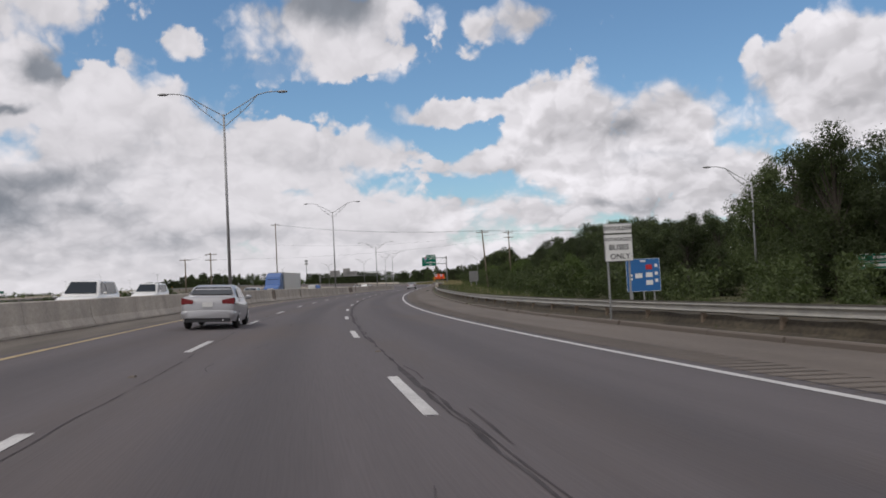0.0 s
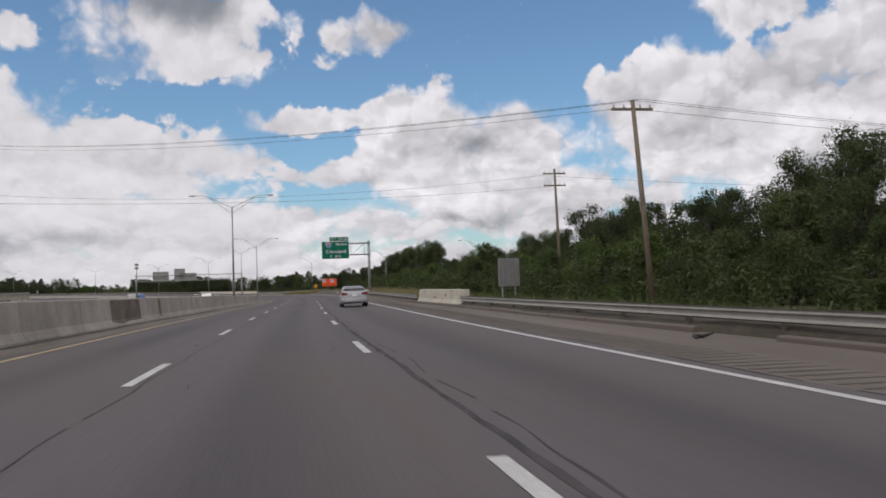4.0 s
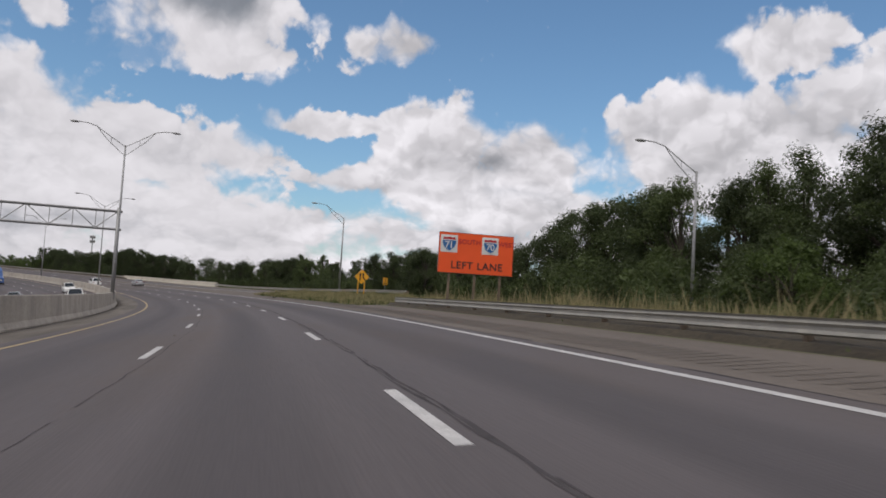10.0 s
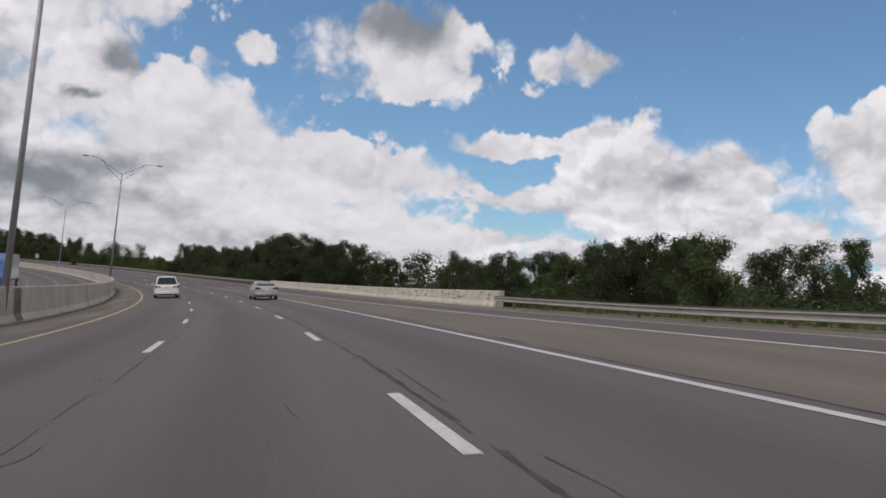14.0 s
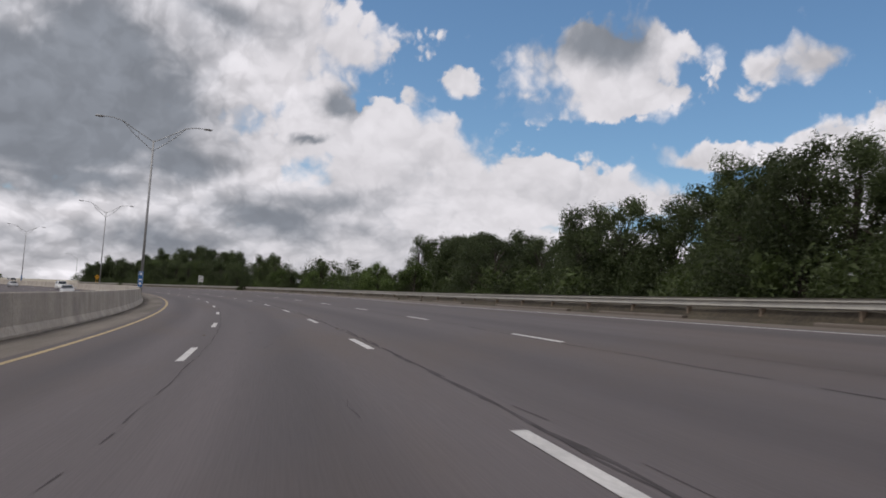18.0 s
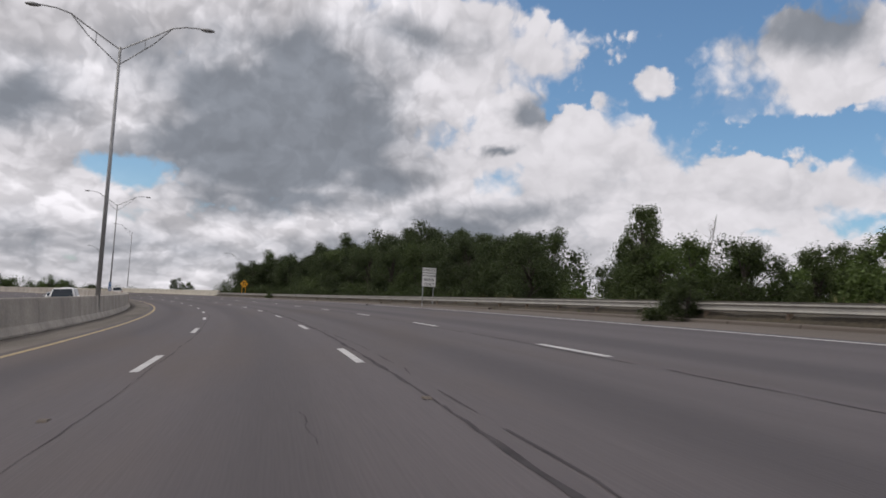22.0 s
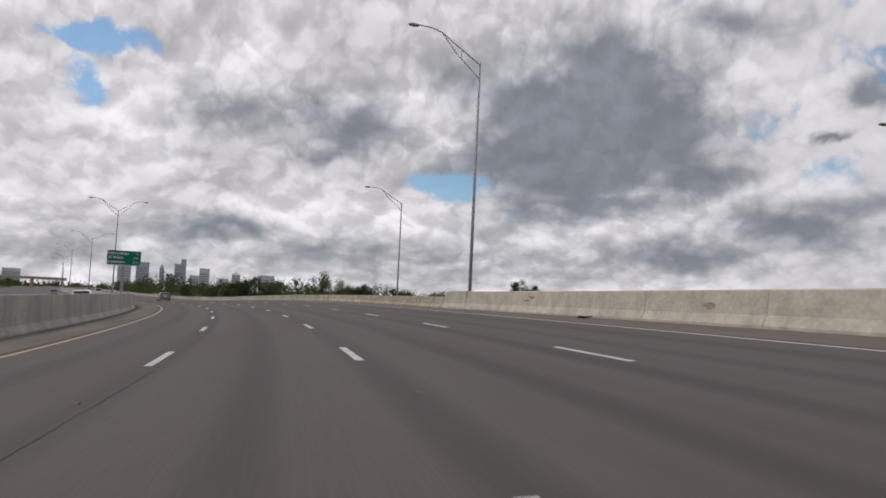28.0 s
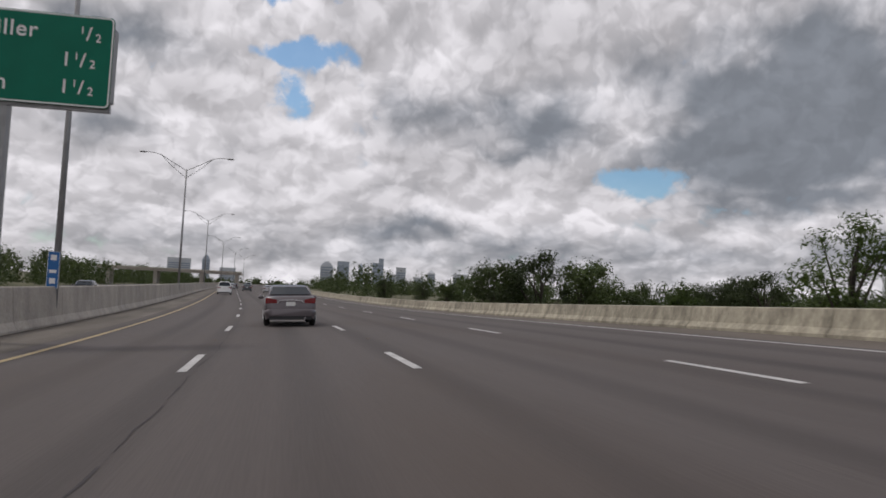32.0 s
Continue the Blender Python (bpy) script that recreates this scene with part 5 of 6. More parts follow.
# ------------------------------------------------------------------ vehicles
GLASS = material("dark_window_glass", (0.015, 0.022, 0.03), 0.05, vary=0.05, scale=1, sheen=0.35)
TYRE = material("tyre_rubber", (0.018, 0.018, 0.018), 0.85, vary=0.15, scale=5)
ALLOY = material("alloy_rim", (0.4, 0.4, 0.41), 0.35, 0.8, vary=0.1, scale=5)
TAIL = material("tail_light", (0.17, 0.012, 0.014), 0.25, vary=0.1, scale=4)
CHROME = material("chrome_trim", (0.62, 0.62, 0.63), 0.2, 0.9, vary=0.05, scale=4)
TRIM = material("dark_plastic", (0.025, 0.025, 0.027), 0.6, vary=0.1, scale=4)
HEADLIGHT = material("headlight_glass", (0.7, 0.7, 0.68), 0.15, vary=0.05, scale=4)


def paint(name, c, metal=0.4):
    m = material(name, c, 0.32, metal, vary=0.03, scale=1)
    m.node_tree.nodes["Principled BSDF"].inputs["Coat Weight"].default_value = 0.6
    return m


SILVER = paint("silver_paint", (0.36, 0.36, 0.37))
MAUVE = paint("grey_brown_paint", (0.115, 0.098, 0.105))
WHITEP = paint("white_paint", (0.72, 0.72, 0.71), 0.0)
BLUEP = paint("blue_paint", (0.05, 0.12, 0.32), 0.1)
DARKP = paint("dark_paint", (0.035, 0.038, 0.045), 0.2)
REDP = paint("red_paint", (0.3, 0.02, 0.02), 0.2)


def loft(bm, rings):
    rows = [[bm.verts.new(p) for p in r] for r in rings]
    for a, b in zip(rows, rows[1:]):
        for i in range(len(a) - 1):
            bm.faces.new((a[i], a[i + 1], b[i + 1], b[i]))
    bm.faces.new(rows[0][::-1])
    bm.faces.new(rows[-1])
    return rows


def section(y, half, z0, z1, shoulder=0.06, tuck=0.06):
    """Half-round car body section at y, from sill to top, both sides."""
    r = [(half - tuck, z0), (half, z0 + (z1 - z0) * 0.3), (half, z0 + (z1 - z0) * 0.62), (half - shoulder * 0.4, z1 - shoulder), (half - shoulder * 1.6, z1), (half * 0.4, z1 + 0.015)]
    return [(-x, y, z) for x, z in r] + [(x, y, z) for x, z in r[::-1]]


def wheel(parent, x, y, r, side):
    bm = bmesh.new()
    prof = [(0.0, r * 0.62), (0.02, r * 0.9), (0.05, r), (0.17, r), (0.2, r * 0.9), (0.215, r * 0.62)]
    rows = []
    for k in range(18):
        a = 2 * math.pi * k / 18
        rows.append([bm.verts.new((x - side * d, y + q * math.cos(a), r + q * math.sin(a))) for d, q in prof])
    for k in range(18):
        a, b = rows[k], rows[(k + 1) % 18]
        for i in range(len(prof) - 1):
            bm.faces.new((a[i], a[i + 1], b[i + 1], b[i]))
    w = part("wheel", bm, TYRE, parent, smooth=True)
    bm = bmesh.new()
    tube(bm, [(x - side * 0.03, y, r), (x - side * 0.18, y, r)], r * 0.62, 16)
    part("rim", bm, ALLOY, w)
    for k in range(5):
        bm = bmesh.new()
        a = 2 * math.pi * k / 5
        tube(bm, [(x - side * 0.015, y, r), (x - side * 0.015, y + r * 0.58 * math.cos(a), r + r * 0.58 * math.sin(a))], [0.05, 0.035], 5)
        part("spoke", bm, ALLOY, w)


def sheet(bm, pts):
    bm.faces.new([bm.verts.new(p) for p in pts])


def car(body_mat, label, L=4.8, W_=1.82, H=1.46, suv=False, chrome=True, category="car"):
    """A saloon or utility car that faces +y, its middle on the ground at the origin."""
    e = thing("car", label, category, group="cars")
    h, y0, y1 = W_ / 2, -L / 2, L / 2
    belt = 0.92 if not suv else 1.05
    deck = belt + (0.13 if not suv else 0.05)
    bm = bmesh.new()
    st = [(y0, 0.80, 0.34, belt - 0.12), (y0 + 0.08, 0.93, 0.27, deck - 0.03), (y0 + 0.35, 0.985, 0.24, deck), (y0 + 0.75, 1.0, 0.22, deck), (y0 + 1.5, 1.0, 0.21, belt + 0.03),
          (0.3, 1.0, 0.21, belt), (y1 - 1.45, 1.0, 0.21, belt - 0.01), (y1 - 0.7, 0.98, 0.22, belt - 0.11), (y1 - 0.25, 0.9, 0.24, belt - 0.2), (y1, 0.72, 0.32, belt - 0.34)]
    loft(bm, [section(y, h * k, a, b) for y, k, a, b in st])
    part("body", bm, body_mat, e, smooth=True)
    # cabin
    back = (y0 + 0.72, y0 + 1.38) if not suv else (y0 + 0.12, y0 + 0.5)
    front = (y1 - 1.95, y1 - 1.2)
    hb, ht = h * 0.93, h * 0.70
    bm = bmesh.new()
    rings = []
    for y, top, hw in ((back[0], deck + 0.01, hb), (back[0] * 0.5 + back[1] * 0.5, (deck + H) / 2 + 0.04, (hb + ht) / 2 + 0.02), (back[1], H - 0.02, ht + 0.02), (-0.05, H, ht + 0.03), (front[0], H - 0.03, ht + 0.01), ((front[0] + front[1]) / 2, (belt + H) / 2 + 0.03, (hb + ht) / 2), (front[1], belt + 0.01, hb)):
        t_ = (top - belt + 0.06) / (H - belt + 0.06)
        half_top = hb + (ht - hb) * t_
        rings.append([(-hb, y, belt - 0.06), (-half_top - 0.02, y, top - 0.05), (-half_top + 0.1, y, top), (half_top - 0.1, y, top), (half_top + 0.02, y, top - 0.05), (hb, y, belt - 0.06)])
    loft(bm, rings)
    part("cabin", bm, body_mat, e, smooth=True)
    # glass set just proud of the cabin
    d = 0.012

    def pane(name, pts, mat=GLASS):
        bm = bmesh.new()
        sheet(bm, pts)
        part(name, bm, mat, e)
    zb, zt = deck + 0.07, H - 0.075
    yb = back[0] + (back[1] - back[0]) * 0.10 - 0.045
    yt = back[0] + (back[1] - back[0]) * 0.83 - 0.045
    pane("rear_window", [(-hb * 0.86, yb - d, zb), (hb * 0.86, yb - d, zb), (ht * 0.93, yt - d, zt), (-ht * 0.93, yt - d, zt)])
    yb2, yt2 = front[1] - 0.06, front[0] + 0.12
    pane("windscreen", [(hb * 0.86, yb2 + 0.05, belt + 0.08), (-hb * 0.86, yb2 + 0.05, belt + 0.08), (-ht * 0.92, yt2 + 0.05, H - 0.08), (ht * 0.92, yt2 + 0.05, H - 0.08)])
    for sx in (-1, 1):
        xb, xt = sx * (hb + 0.006), sx * (ht + 0.085)
        mid = -0.1
        ys = ((back[0] + 0.55, back[1] + 0.12, mid - 0.04, mid - 0.04), (mid + 0.04, mid + 0.04, front[0] - 0.05, front[1] - 0.42))
        for a, b, c, d_ in ys:
            pts = [(xb, a, belt + 0.06), (xt, b, H - 0.1), (xt, c, H - 0.1), (xb, d_, belt + 0.06)]
            pane("side_window", pts if sx < 0 else pts[::-1])
        # mirrors
        bm = bmesh.new()
        bmesh.ops.create_uvsphere(bm, u_segments=8, v_segments=6, radius=1, matrix=Matrix.Translation((sx * (h + 0.1), front[1] - 0.5, belt + 0.08)) @ Matrix.Diagonal((0.11, 0.06, 0.075, 1)))
        part("mirror", bm, body_mat, e, smooth=True)
        # lamps
        bm = bmesh.new()
        x0, x1 = sx * h * 0.52, sx * h * 0.94
        zc = deck - 0.16
        pts = [(x0, y0 - 0.006, zc + 0.05), (x1, y0 + 0.05, zc + 0.12), (x1 * 1.02, y0 + 0.16, zc + 0.06), (x1, y0 + 0.05, zc - 0.09), (x0, y0 - 0.004, zc - 0.07)]
        loft(bm, [[(a, b - 0.012, c) for a, b, c in pts], [(a, b + 0.15, c) for a, b, c in pts]])
        part("tail_light", bm, TAIL, e)
        bm = bmesh.new()
        pts = [(sx * h * 0.5, y1 - 0.02, belt - 0.42), (sx * h * 0.9, y1 - 0.28, belt - 0.36), (sx * h * 0.9, y1 - 0.28, belt - 0.24), (sx * h * 0.52, y1 - 0.05, belt - 0.3)]
        loft(bm, [[(a, b + 0.06, c) for a, b, c in pts], [(a, b - 0.12, c) for a, b, c in pts]])
        part("headlight", bm, HEADLIGHT, e)
        for y in (y0 + 0.95, y1 - 0.95):
            wheel(e, sx * (h + 0.005), y, 0.33 if not suv else 0.37, sx)
    bm = bmesh.new()
    box(bm, -h * 0.8, h * 0.8, y0 - 0.03, y0 + 0.1, 0.24, 0.36)
    part("bumper_insert", bm, TRIM, e)
    bm = bmesh.new()
    loft(bm, [section(y, h * k, 0.37, 0.60, 0.04, 0.03) for y, k in ((y0 - 0.05, 0.72), (y0 - 0.045, 0.84), (y0 + 0.05, 0.96), (y0 + 0.3, 1.0))])
    part("rear_bumper", bm, body_mat, e, smooth=True)
    bm = bmesh.new()
    box(bm, -0.16, 0.16, y0 - 0.035, y0 + 0.05, belt - 0.2, belt - 0.06)
    part("number_plate", bm, HEADLIGHT, e, "blank pale number plate")
    if chrome:
        bm = bmesh.new()
        tube(bm, [(-h * 0.5, y0 - 0.01, belt - 0.1), (-h * 0.36, y0 - 0.03, belt - 0.01), (0, y0 - 0.035, belt + 0.005), (h * 0.36, y0 - 0.03, belt - 0.01), (h * 0.5, y0 - 0.01, belt - 0.1)], 0.018, 6)
        part("trunk_trim", bm, CHROME, e)
    bm = bmesh.new()
    tube(bm, [(h * 0.55, y0 - 0.04, 0.3), (h * 0.55, y0 + 0.1, 0.3)], 0.035, 8)
    part("exhaust", bm, CHROME, e)
    return e


def box_truck(cab_mat, length, label):
    """A tractor with a long box trailer, that faces +y."""
    e = thing("truck", label, "truck", group="trucks")
    bm = bmesh.new()
    box(bm, -1.28, 1.28, -length, 0, 1.15, 4.05)
    part("trailer_box", bm, WHITEP, e)
    for y in (-length + 0.01, -0.01):
        bm = bmesh.new()
        box(bm, -1.3, 1.3, y - 0.06, y + 0.06, 1.1, 4.08)
        part("trailer_frame", bm, STEEL, e)
    bm = bmesh.new()
    box(bm, -1.3, 1.3, -length, 0, 1.0, 1.16)
    part("side_rail", bm, TRIM, e)
    bm = bmesh.new()
    loft(bm, [[(-1.2, y, 0.5), (-1.2, y, z - 0.15), (-1.05, y, z), (1.05, y, z), (1.2, y, z - 0.15), (1.2, y, 0.5)] for y, z in ((0.6, 3.9), (1.6, 3.95), (2.6, 3.3), (2.75, 2.9), (3.1, 2.0), (4.3, 1.75), (4.5, 1.5))])
    part("cab", bm, cab_mat, e)
    bm = bmesh.new()
    sheet(bm, [(1.05, 2.93, 2.2), (-1.05, 2.93, 2.2), (-0.95, 2.74, 2.95), (0.95, 2.74, 2.95)][::-1])
    part("windscreen", bm, GLASS, e)
    bm = bmesh.new()
    box(bm, -0.5, 0.5, 4.42, 4.53, 0.8, 1.5)
    part("grille", bm, CHROME, e)
    for sx in (-1, 1):
        bm = bmesh.new()
        box(bm, sx * 0.62 - 0.16, sx * 0.62 + 0.16, 4.4, 4.55, 0.95, 1.2)
        part("headlight", bm, HEADLIGHT, e)
        for y in (-length + 1.0, -length + 2.2, -0.6, 0.6, 3.4):
            wheel(e, sx * 1.28, y, 0.5, sx)
    return e


def on_road(s, u, back=False):
    b = math.degrees(float(np.interp(s, SS, _b)))
    g_ = math.degrees(float(np.interp(s, SS, _g)))
    return pose(*map(float, at(s, u, 0.004)), 0, 0, turn(s) + (180 if back else 0)) @ pose(0, 0, 0, -g_ if back else g_, b if back else -b, 0)


CARS = [
    (car(SILVER, "silver saloon car on the road lane, seen from behind", 4.5, 1.73, 1.43, chrome=False), 27.5, -2.75, False),
    (car(MAUVE, "grey-brown saloon car ahead in the middle lane", 4.85, 1.82, 1.47), 961.0, 0.2, False),
]
for c, s, u, b in CARS:
    c.matrix_world = on_road(s, u, b)
silver_b = car(SILVER, "silver saloon car in the outer lane", 4.55, 1.82, 1.42, chrome=False)
silver_b.matrix_world = on_road(170.5, 3.9)
white_suv = car(WHITEP, "white utility car on the highway", 4.9, 1.95, 1.8, True, False)
white_suv.matrix_world = on_road(478, -3.2)
dark_car = car(DARKP, "dark saloon car on the highway", 4.7, 1.8, 1.45, False, False)
dark_car.matrix_world = on_road(1062, -3.6)
red_car = car(REDP, "dark red utility car on the highway", 4.7, 1.9, 1.75, True, False)
red_car.matrix_world = on_road(300, LEFT(300) - 12, True)
for c, s, u, b in ((silver_b, 470, 3.9, False), (white_suv, 797, -3.7, False), (white_suv, 1045, -3.7, False), (dark_car, 1090, 0.0, False), (silver_b, 1078, 3.7, False),
                   (white_suv, 42, LEFT(42) - 4.3, True), (white_suv, 66, LEFT(66) - 8.2, True), (silver_b, 88, LEFT(88) - 4.4, True), (dark_car, 215, LEFT(215) - 8, True), (silver_b, 340, LEFT(340) - 4.2, True),
                   (dark_car, 372, LEFT(372) - 8, True), (white_suv, 395, LEFT(395) - 4.4, True), (silver_b, 415, LEFT(415) - 12, True), (white_suv, 447, LEFT(447) - 4.3, True), (silver_b, 640, LEFT(640) - 8, True),
                   (white_suv, 705, LEFT(705) - 4.3, True), (silver_b, 745, LEFT(745) - 8, True), (white_suv, 800, LEFT(800) - 4.3, True), (silver_b, 880, LEFT(880) - 8, True), (white_suv, 892, LEFT(892) - 4.4, True), (dark_car, 1010, LEFT(1010) - 8, True),
                   (silver_b, 1120, -3.6, False), (white_suv, 1135, 0.2, False), (dark_car, 1150, -3.6, False)):
    copy_thing(c, on_road(s, u, b))
t1 = box_truck(BLUEP, 14.5, "tractor with a blue cab and long white box trailer")
t1.matrix_world = on_road(128, -16.2, True)
t2 = box_truck(WHITEP, 14.5, "white tractor with a long white box trailer")
t2.matrix_world = on_road(330, LEFT(330) - 12.0, True)
copy_thing(t1, on_road(505, LEFT(505) - 12.0, True))

# ------------------------------------------------------------------ far woods, city, overpass
def far_woods(name, label, s0, s1, u0, u1, lo, hi, n, mat, leaves=130, size=0.8, r0=3.0, r1=5.5, seed=1, fill=0.8):
    g_ = np.random.default_rng(seed)
    cs, rs = [], []
    for i in range(n):
        s = s0 + (s1 - s0) * (i + g_.uniform(0, 1)) / n
        u = g_.uniform(u0, u1)
        top = g_.uniform(lo, hi)
        r = g_.uniform(r0, r1)
        p = at(s, u)
        for dz in (0.0, 1.3 * r, 2.6 * r):
            cs.append((p[0] + g_.uniform(-1, 1), p[1] + g_.uniform(-1, 1), p[2] + top - r * 0.8 - dz))
            rs.append(r * (1 + 0.12 * dz / r))
    fine_ = 1.5 if size < 0.3 else 1.0
    v, f = leafy(cs, rs, int(leaves * n * fine_), size / fine_ ** 0.6, g_, fill, 70, max(0.12, size))
    me = bpy.data.meshes.new(name)
    me.from_pydata(v.tolist(), [], f.tolist())
    me.materials.append(mat)
    tagged(new(name, me), label, "woods", kind="stuff")


far_woods("far_woods", "dark green woods beyond the other carriageway", 960, 1600, -80, -52, 5.5, 9.5, 170, LEAVES[1], 300, 0.45, seed=3)
far_woods("far_woods", "low far woods across the river flats", 1150, 1900, 30, 140, 6, 11.0, 150, LEAVES[1], 300, 0.55, 4, 7, seed=4)
far_woods("far_woods", "scattered low trees beyond the other carriageway", -60, 420, -75, -45, 0.8, 3.6, 90, LEAVES[1], 200, 0.35, 2, 4, seed=5)
far_woods("far_woods", "low woods beyond the other carriageway", 430, 930, -110, -60, 1.0, 3.8, 90, LEAVES[1], 200, 0.45, 3, 5, seed=6)
far_woods("far_woods", "tree tops below the bridge parapet", 890, 1000, 40, 95, 0.6, 2.2, 16, LEAVES[1], 500, 0.3, 2, 4, seed=7)
# low scrub in front of the woods
far_woods("scrub", "low dense green scrub beside the guide sign", 22, 85, 29, 46, 1.2, 3.0, 40, LEAVES[1], 460, 0.18, 1.0, 1.9, seed=20)
far_woods("scrub", "low dense green scrub behind the guardrail", 68, 335, 20, 31, 1.2, 3.8, 100, LEAVES[1], 520, 0.18, 1.0, 1.9, seed=21)
far_woods("scrub", "low dense green scrub on the gore", 335, 430, 27, 36, 1.8, 4.8, 40, LEAVES[1], 520, 0.18, 1.0, 1.9, seed=22)
far_woods("scrub", "low dense green scrub behind the ramp", 398, 515, 22, 34, 0.8, 2.4, 44, LEAVES[1], 460, 0.18, 1.0, 1.9, seed=23)
far_woods("scrub", "low dense green scrub under the trees", 520, 632, 18.5, 25, 1.2, 3.2, 34, LEAVES[1], 520, 0.18, 1.0, 1.8, seed=24)
far_woods("scrub", "low green bushes on the open stretch", 632, 705, 25, 50, 1.4, 3.4, 60, LEAVES[2], 480, 0.18, 0.9, 1.9, seed=25)
far_woods("scrub", "low dense green scrub before the tree wall", 700, 800, 16.6, 20, 0.9, 2.3, 48, LEAVES[1], 600, 0.16, 0.8, 1.4, seed=26)
far_woods("far_woods", "distant woods on the horizon", 1900, 2150, -300, 300, 4, 9, 120, LEAVES[0], 110, 2.0, 8, 14, seed=8)
far_woods("far_woods", "woods behind the ramp bridge", 395, 520, 46, 70, 3.2, 5.8, 150, LEAVES[0], 520, 0.26, 1.8, 3.2, seed=9)
far_woods("far_woods", "woods on a low rise behind the roadside trees", 520, 612, 34, 60, 5.5, 8.5, 60, LEAVES[0], 520, 0.26, 1.8, 3.2, seed=10)
far_woods("far_woods", "deep woods behind the roadside trees", 45, 340, 52, 70, 7.5, 10.5, 120, LEAVES[0], 520, 0.26, 1.8, 3.2, seed=11)
far_woods("far_woods", "woods on the flats beyond the bridge parapet", 985, 1160, 62, 160, 3.6, 6.4, 110, LEAVES[1], 480, 0.34, 2.2, 4.0, seed=12)
far_woods("far_woods", "deep woods behind the tree wall", 715, 800, 52, 66, 8.0, 11.5, 45, LEAVES[0], 520, 0.28, 1.8, 3.2, seed=13)

# distance haze is painted into the tower colours: paled and blued towards the sky
TOWER = material("hazed_tower_glass", (0.34, 0.38, 0.44), 0.6, vary=0.1, scale=0.02, sheen=0.3)
TOWER_PALE = material("hazed_tower_stone", (0.48, 0.50, 0.53), 0.8, vary=0.1, scale=0.02)
BAND = material("hazed_tower_windows", (0.24, 0.28, 0.34), 0.6, vary=0.1, scale=0.02)
FAR = 3300.0
EYE_END = Vector(at(917, 0, EYE))


def tower(az, width, el, mat, crown):
    a = radians(az)
    x, y = EYE_END.x - math.sin(a) * FAR, EYE_END.y + math.cos(a) * FAR
    w = radians(width) * FAR
    top = EYE_END.z + math.tan(radians(el)) * FAR
    e = thing("office_tower", "hazy grey office tower in the distant city skyline", "building", pose(x, y, -10, 0, 0, az), group="city skyline")
    h = top + 10
    bm = bmesh.new()
    box(bm, -w / 2, w / 2, -w / 2, w / 2, 0, h if not crown else h * 0.86)
    part("wall", bm, mat, e)
    for k in range(6):
        bm = bmesh.new()
        z = h * 0.3 + k * h * 0.09
        box(bm, -w * 0.46, w * 0.46, -w / 2 - 0.6, -w / 2 + 1, z, z + h * 0.05)
        part("window_band", bm, BAND, e)
    if crown == 1:
        bm = bmesh.new()
        box(bm, -w * 0.36, w * 0.36, -w * 0.36, w * 0.36, h * 0.86, h * 0.94)
        box(bm, -w * 0.2, w * 0.2, -w * 0.2, w * 0.2, h * 0.94, h)
        part("crown", bm, mat, e)
    elif crown == 2:
        bm = bmesh.new()
        r = bmesh.ops.create_cone(bm, segments=4, radius1=w * 0.68, radius2=0.5, depth=h * 0.14, matrix=Matrix.Translation((0, 0, h * 0.93)) @ Matrix.Rotation(radians(45), 4, "Z"))
        part("roof", bm, mat, e)
    elif crown == 3:
        bm = bmesh.new()
        box(bm, w * 0.05, w / 2, -w / 2, w / 2, h * 0.86, h)
        part("crown", bm, mat, e)


tower(76.00, 0.90, 1.82, TOWER_PALE, 1)
tower(74.80, 0.87, 1.88, TOWER, 0)
tower(73.50, 0.32, 1.84, TOWER, 2)
tower(72.95, 0.50, 1.15, TOWER, 0)
tower(72.25, 0.80, 2.24, TOWER, 3)
tower(71.25, 0.66, 1.12, TOWER_PALE, 0)
tower(70.55, 0.72, 1.67, TOWER_PALE, 0)
tower(69.20, 0.70, 1.00, TOWER_PALE, 0)
tower(68.30, 0.60, 1.60, TOWER_PALE, 2)
tower(66.10, 1.15, 1.38, TOWER_PALE, 0)
tower(86.30, 1.55, 1.45, TOWER_PALE, 0)
tower(84.50, 0.53, 1.80, TOWER, 1)
tower(83.00, 1.10, 0.95, TOWER_PALE, 0)


# overpass far ahead
b = thing("overpass_bridge", "grey concrete overpass bridge across the highway ahead", "bridge", place(1265, -40))
bm = bmesh.new()
box(bm, -22, 34, -5, 5, 4.9, 5.8)
part("deck", bm, CONCRETE, b)
bm = bmesh.new()
box(bm, -22, 34, -5.2, -4.9, 5.8, 6.3)
part("railing", bm, PARAPET, b)
for x in (-18, 0, 18, 32):
    bm = bmesh.new()
    box(bm, x - 0.7, x + 0.7, -4, 4, -3, 4.9)
    part("pier", bm, CONCRETE, b)
# warehouse far beyond the other carriageway
b = thing("warehouse", "low grey warehouse with a dark roof edge", "building", place(480, -95))
bm = bmesh.new()
box(bm, -30, 25, -14, 14, -3, 7.2)
part("wall", bm, CONCRETE, b)
bm = bmesh.new()
box(bm, -30.3, 25.3, -14.3, 14.3, 7.2, 7.8)
part("roof", bm, SIGN_BACK, b)
for k in range(6):
    bm = bmesh.new()
    box(bm, -26 + 8 * k, -21 + 8 * k, -14.1, -13.9, 2.5, 5)
    part("window", bm, GLASS, b)

# ------------------------------------------------------------------ verges, kerb, seams, rumble strips
VERGE = material("dry_verge", (0.09, 0.078, 0.042), 0.95, vary=0.35, scale=0.4, bump=0.6, bump_scale=10, fine=0.3, tint=(0.075, 0.08, 0.035))
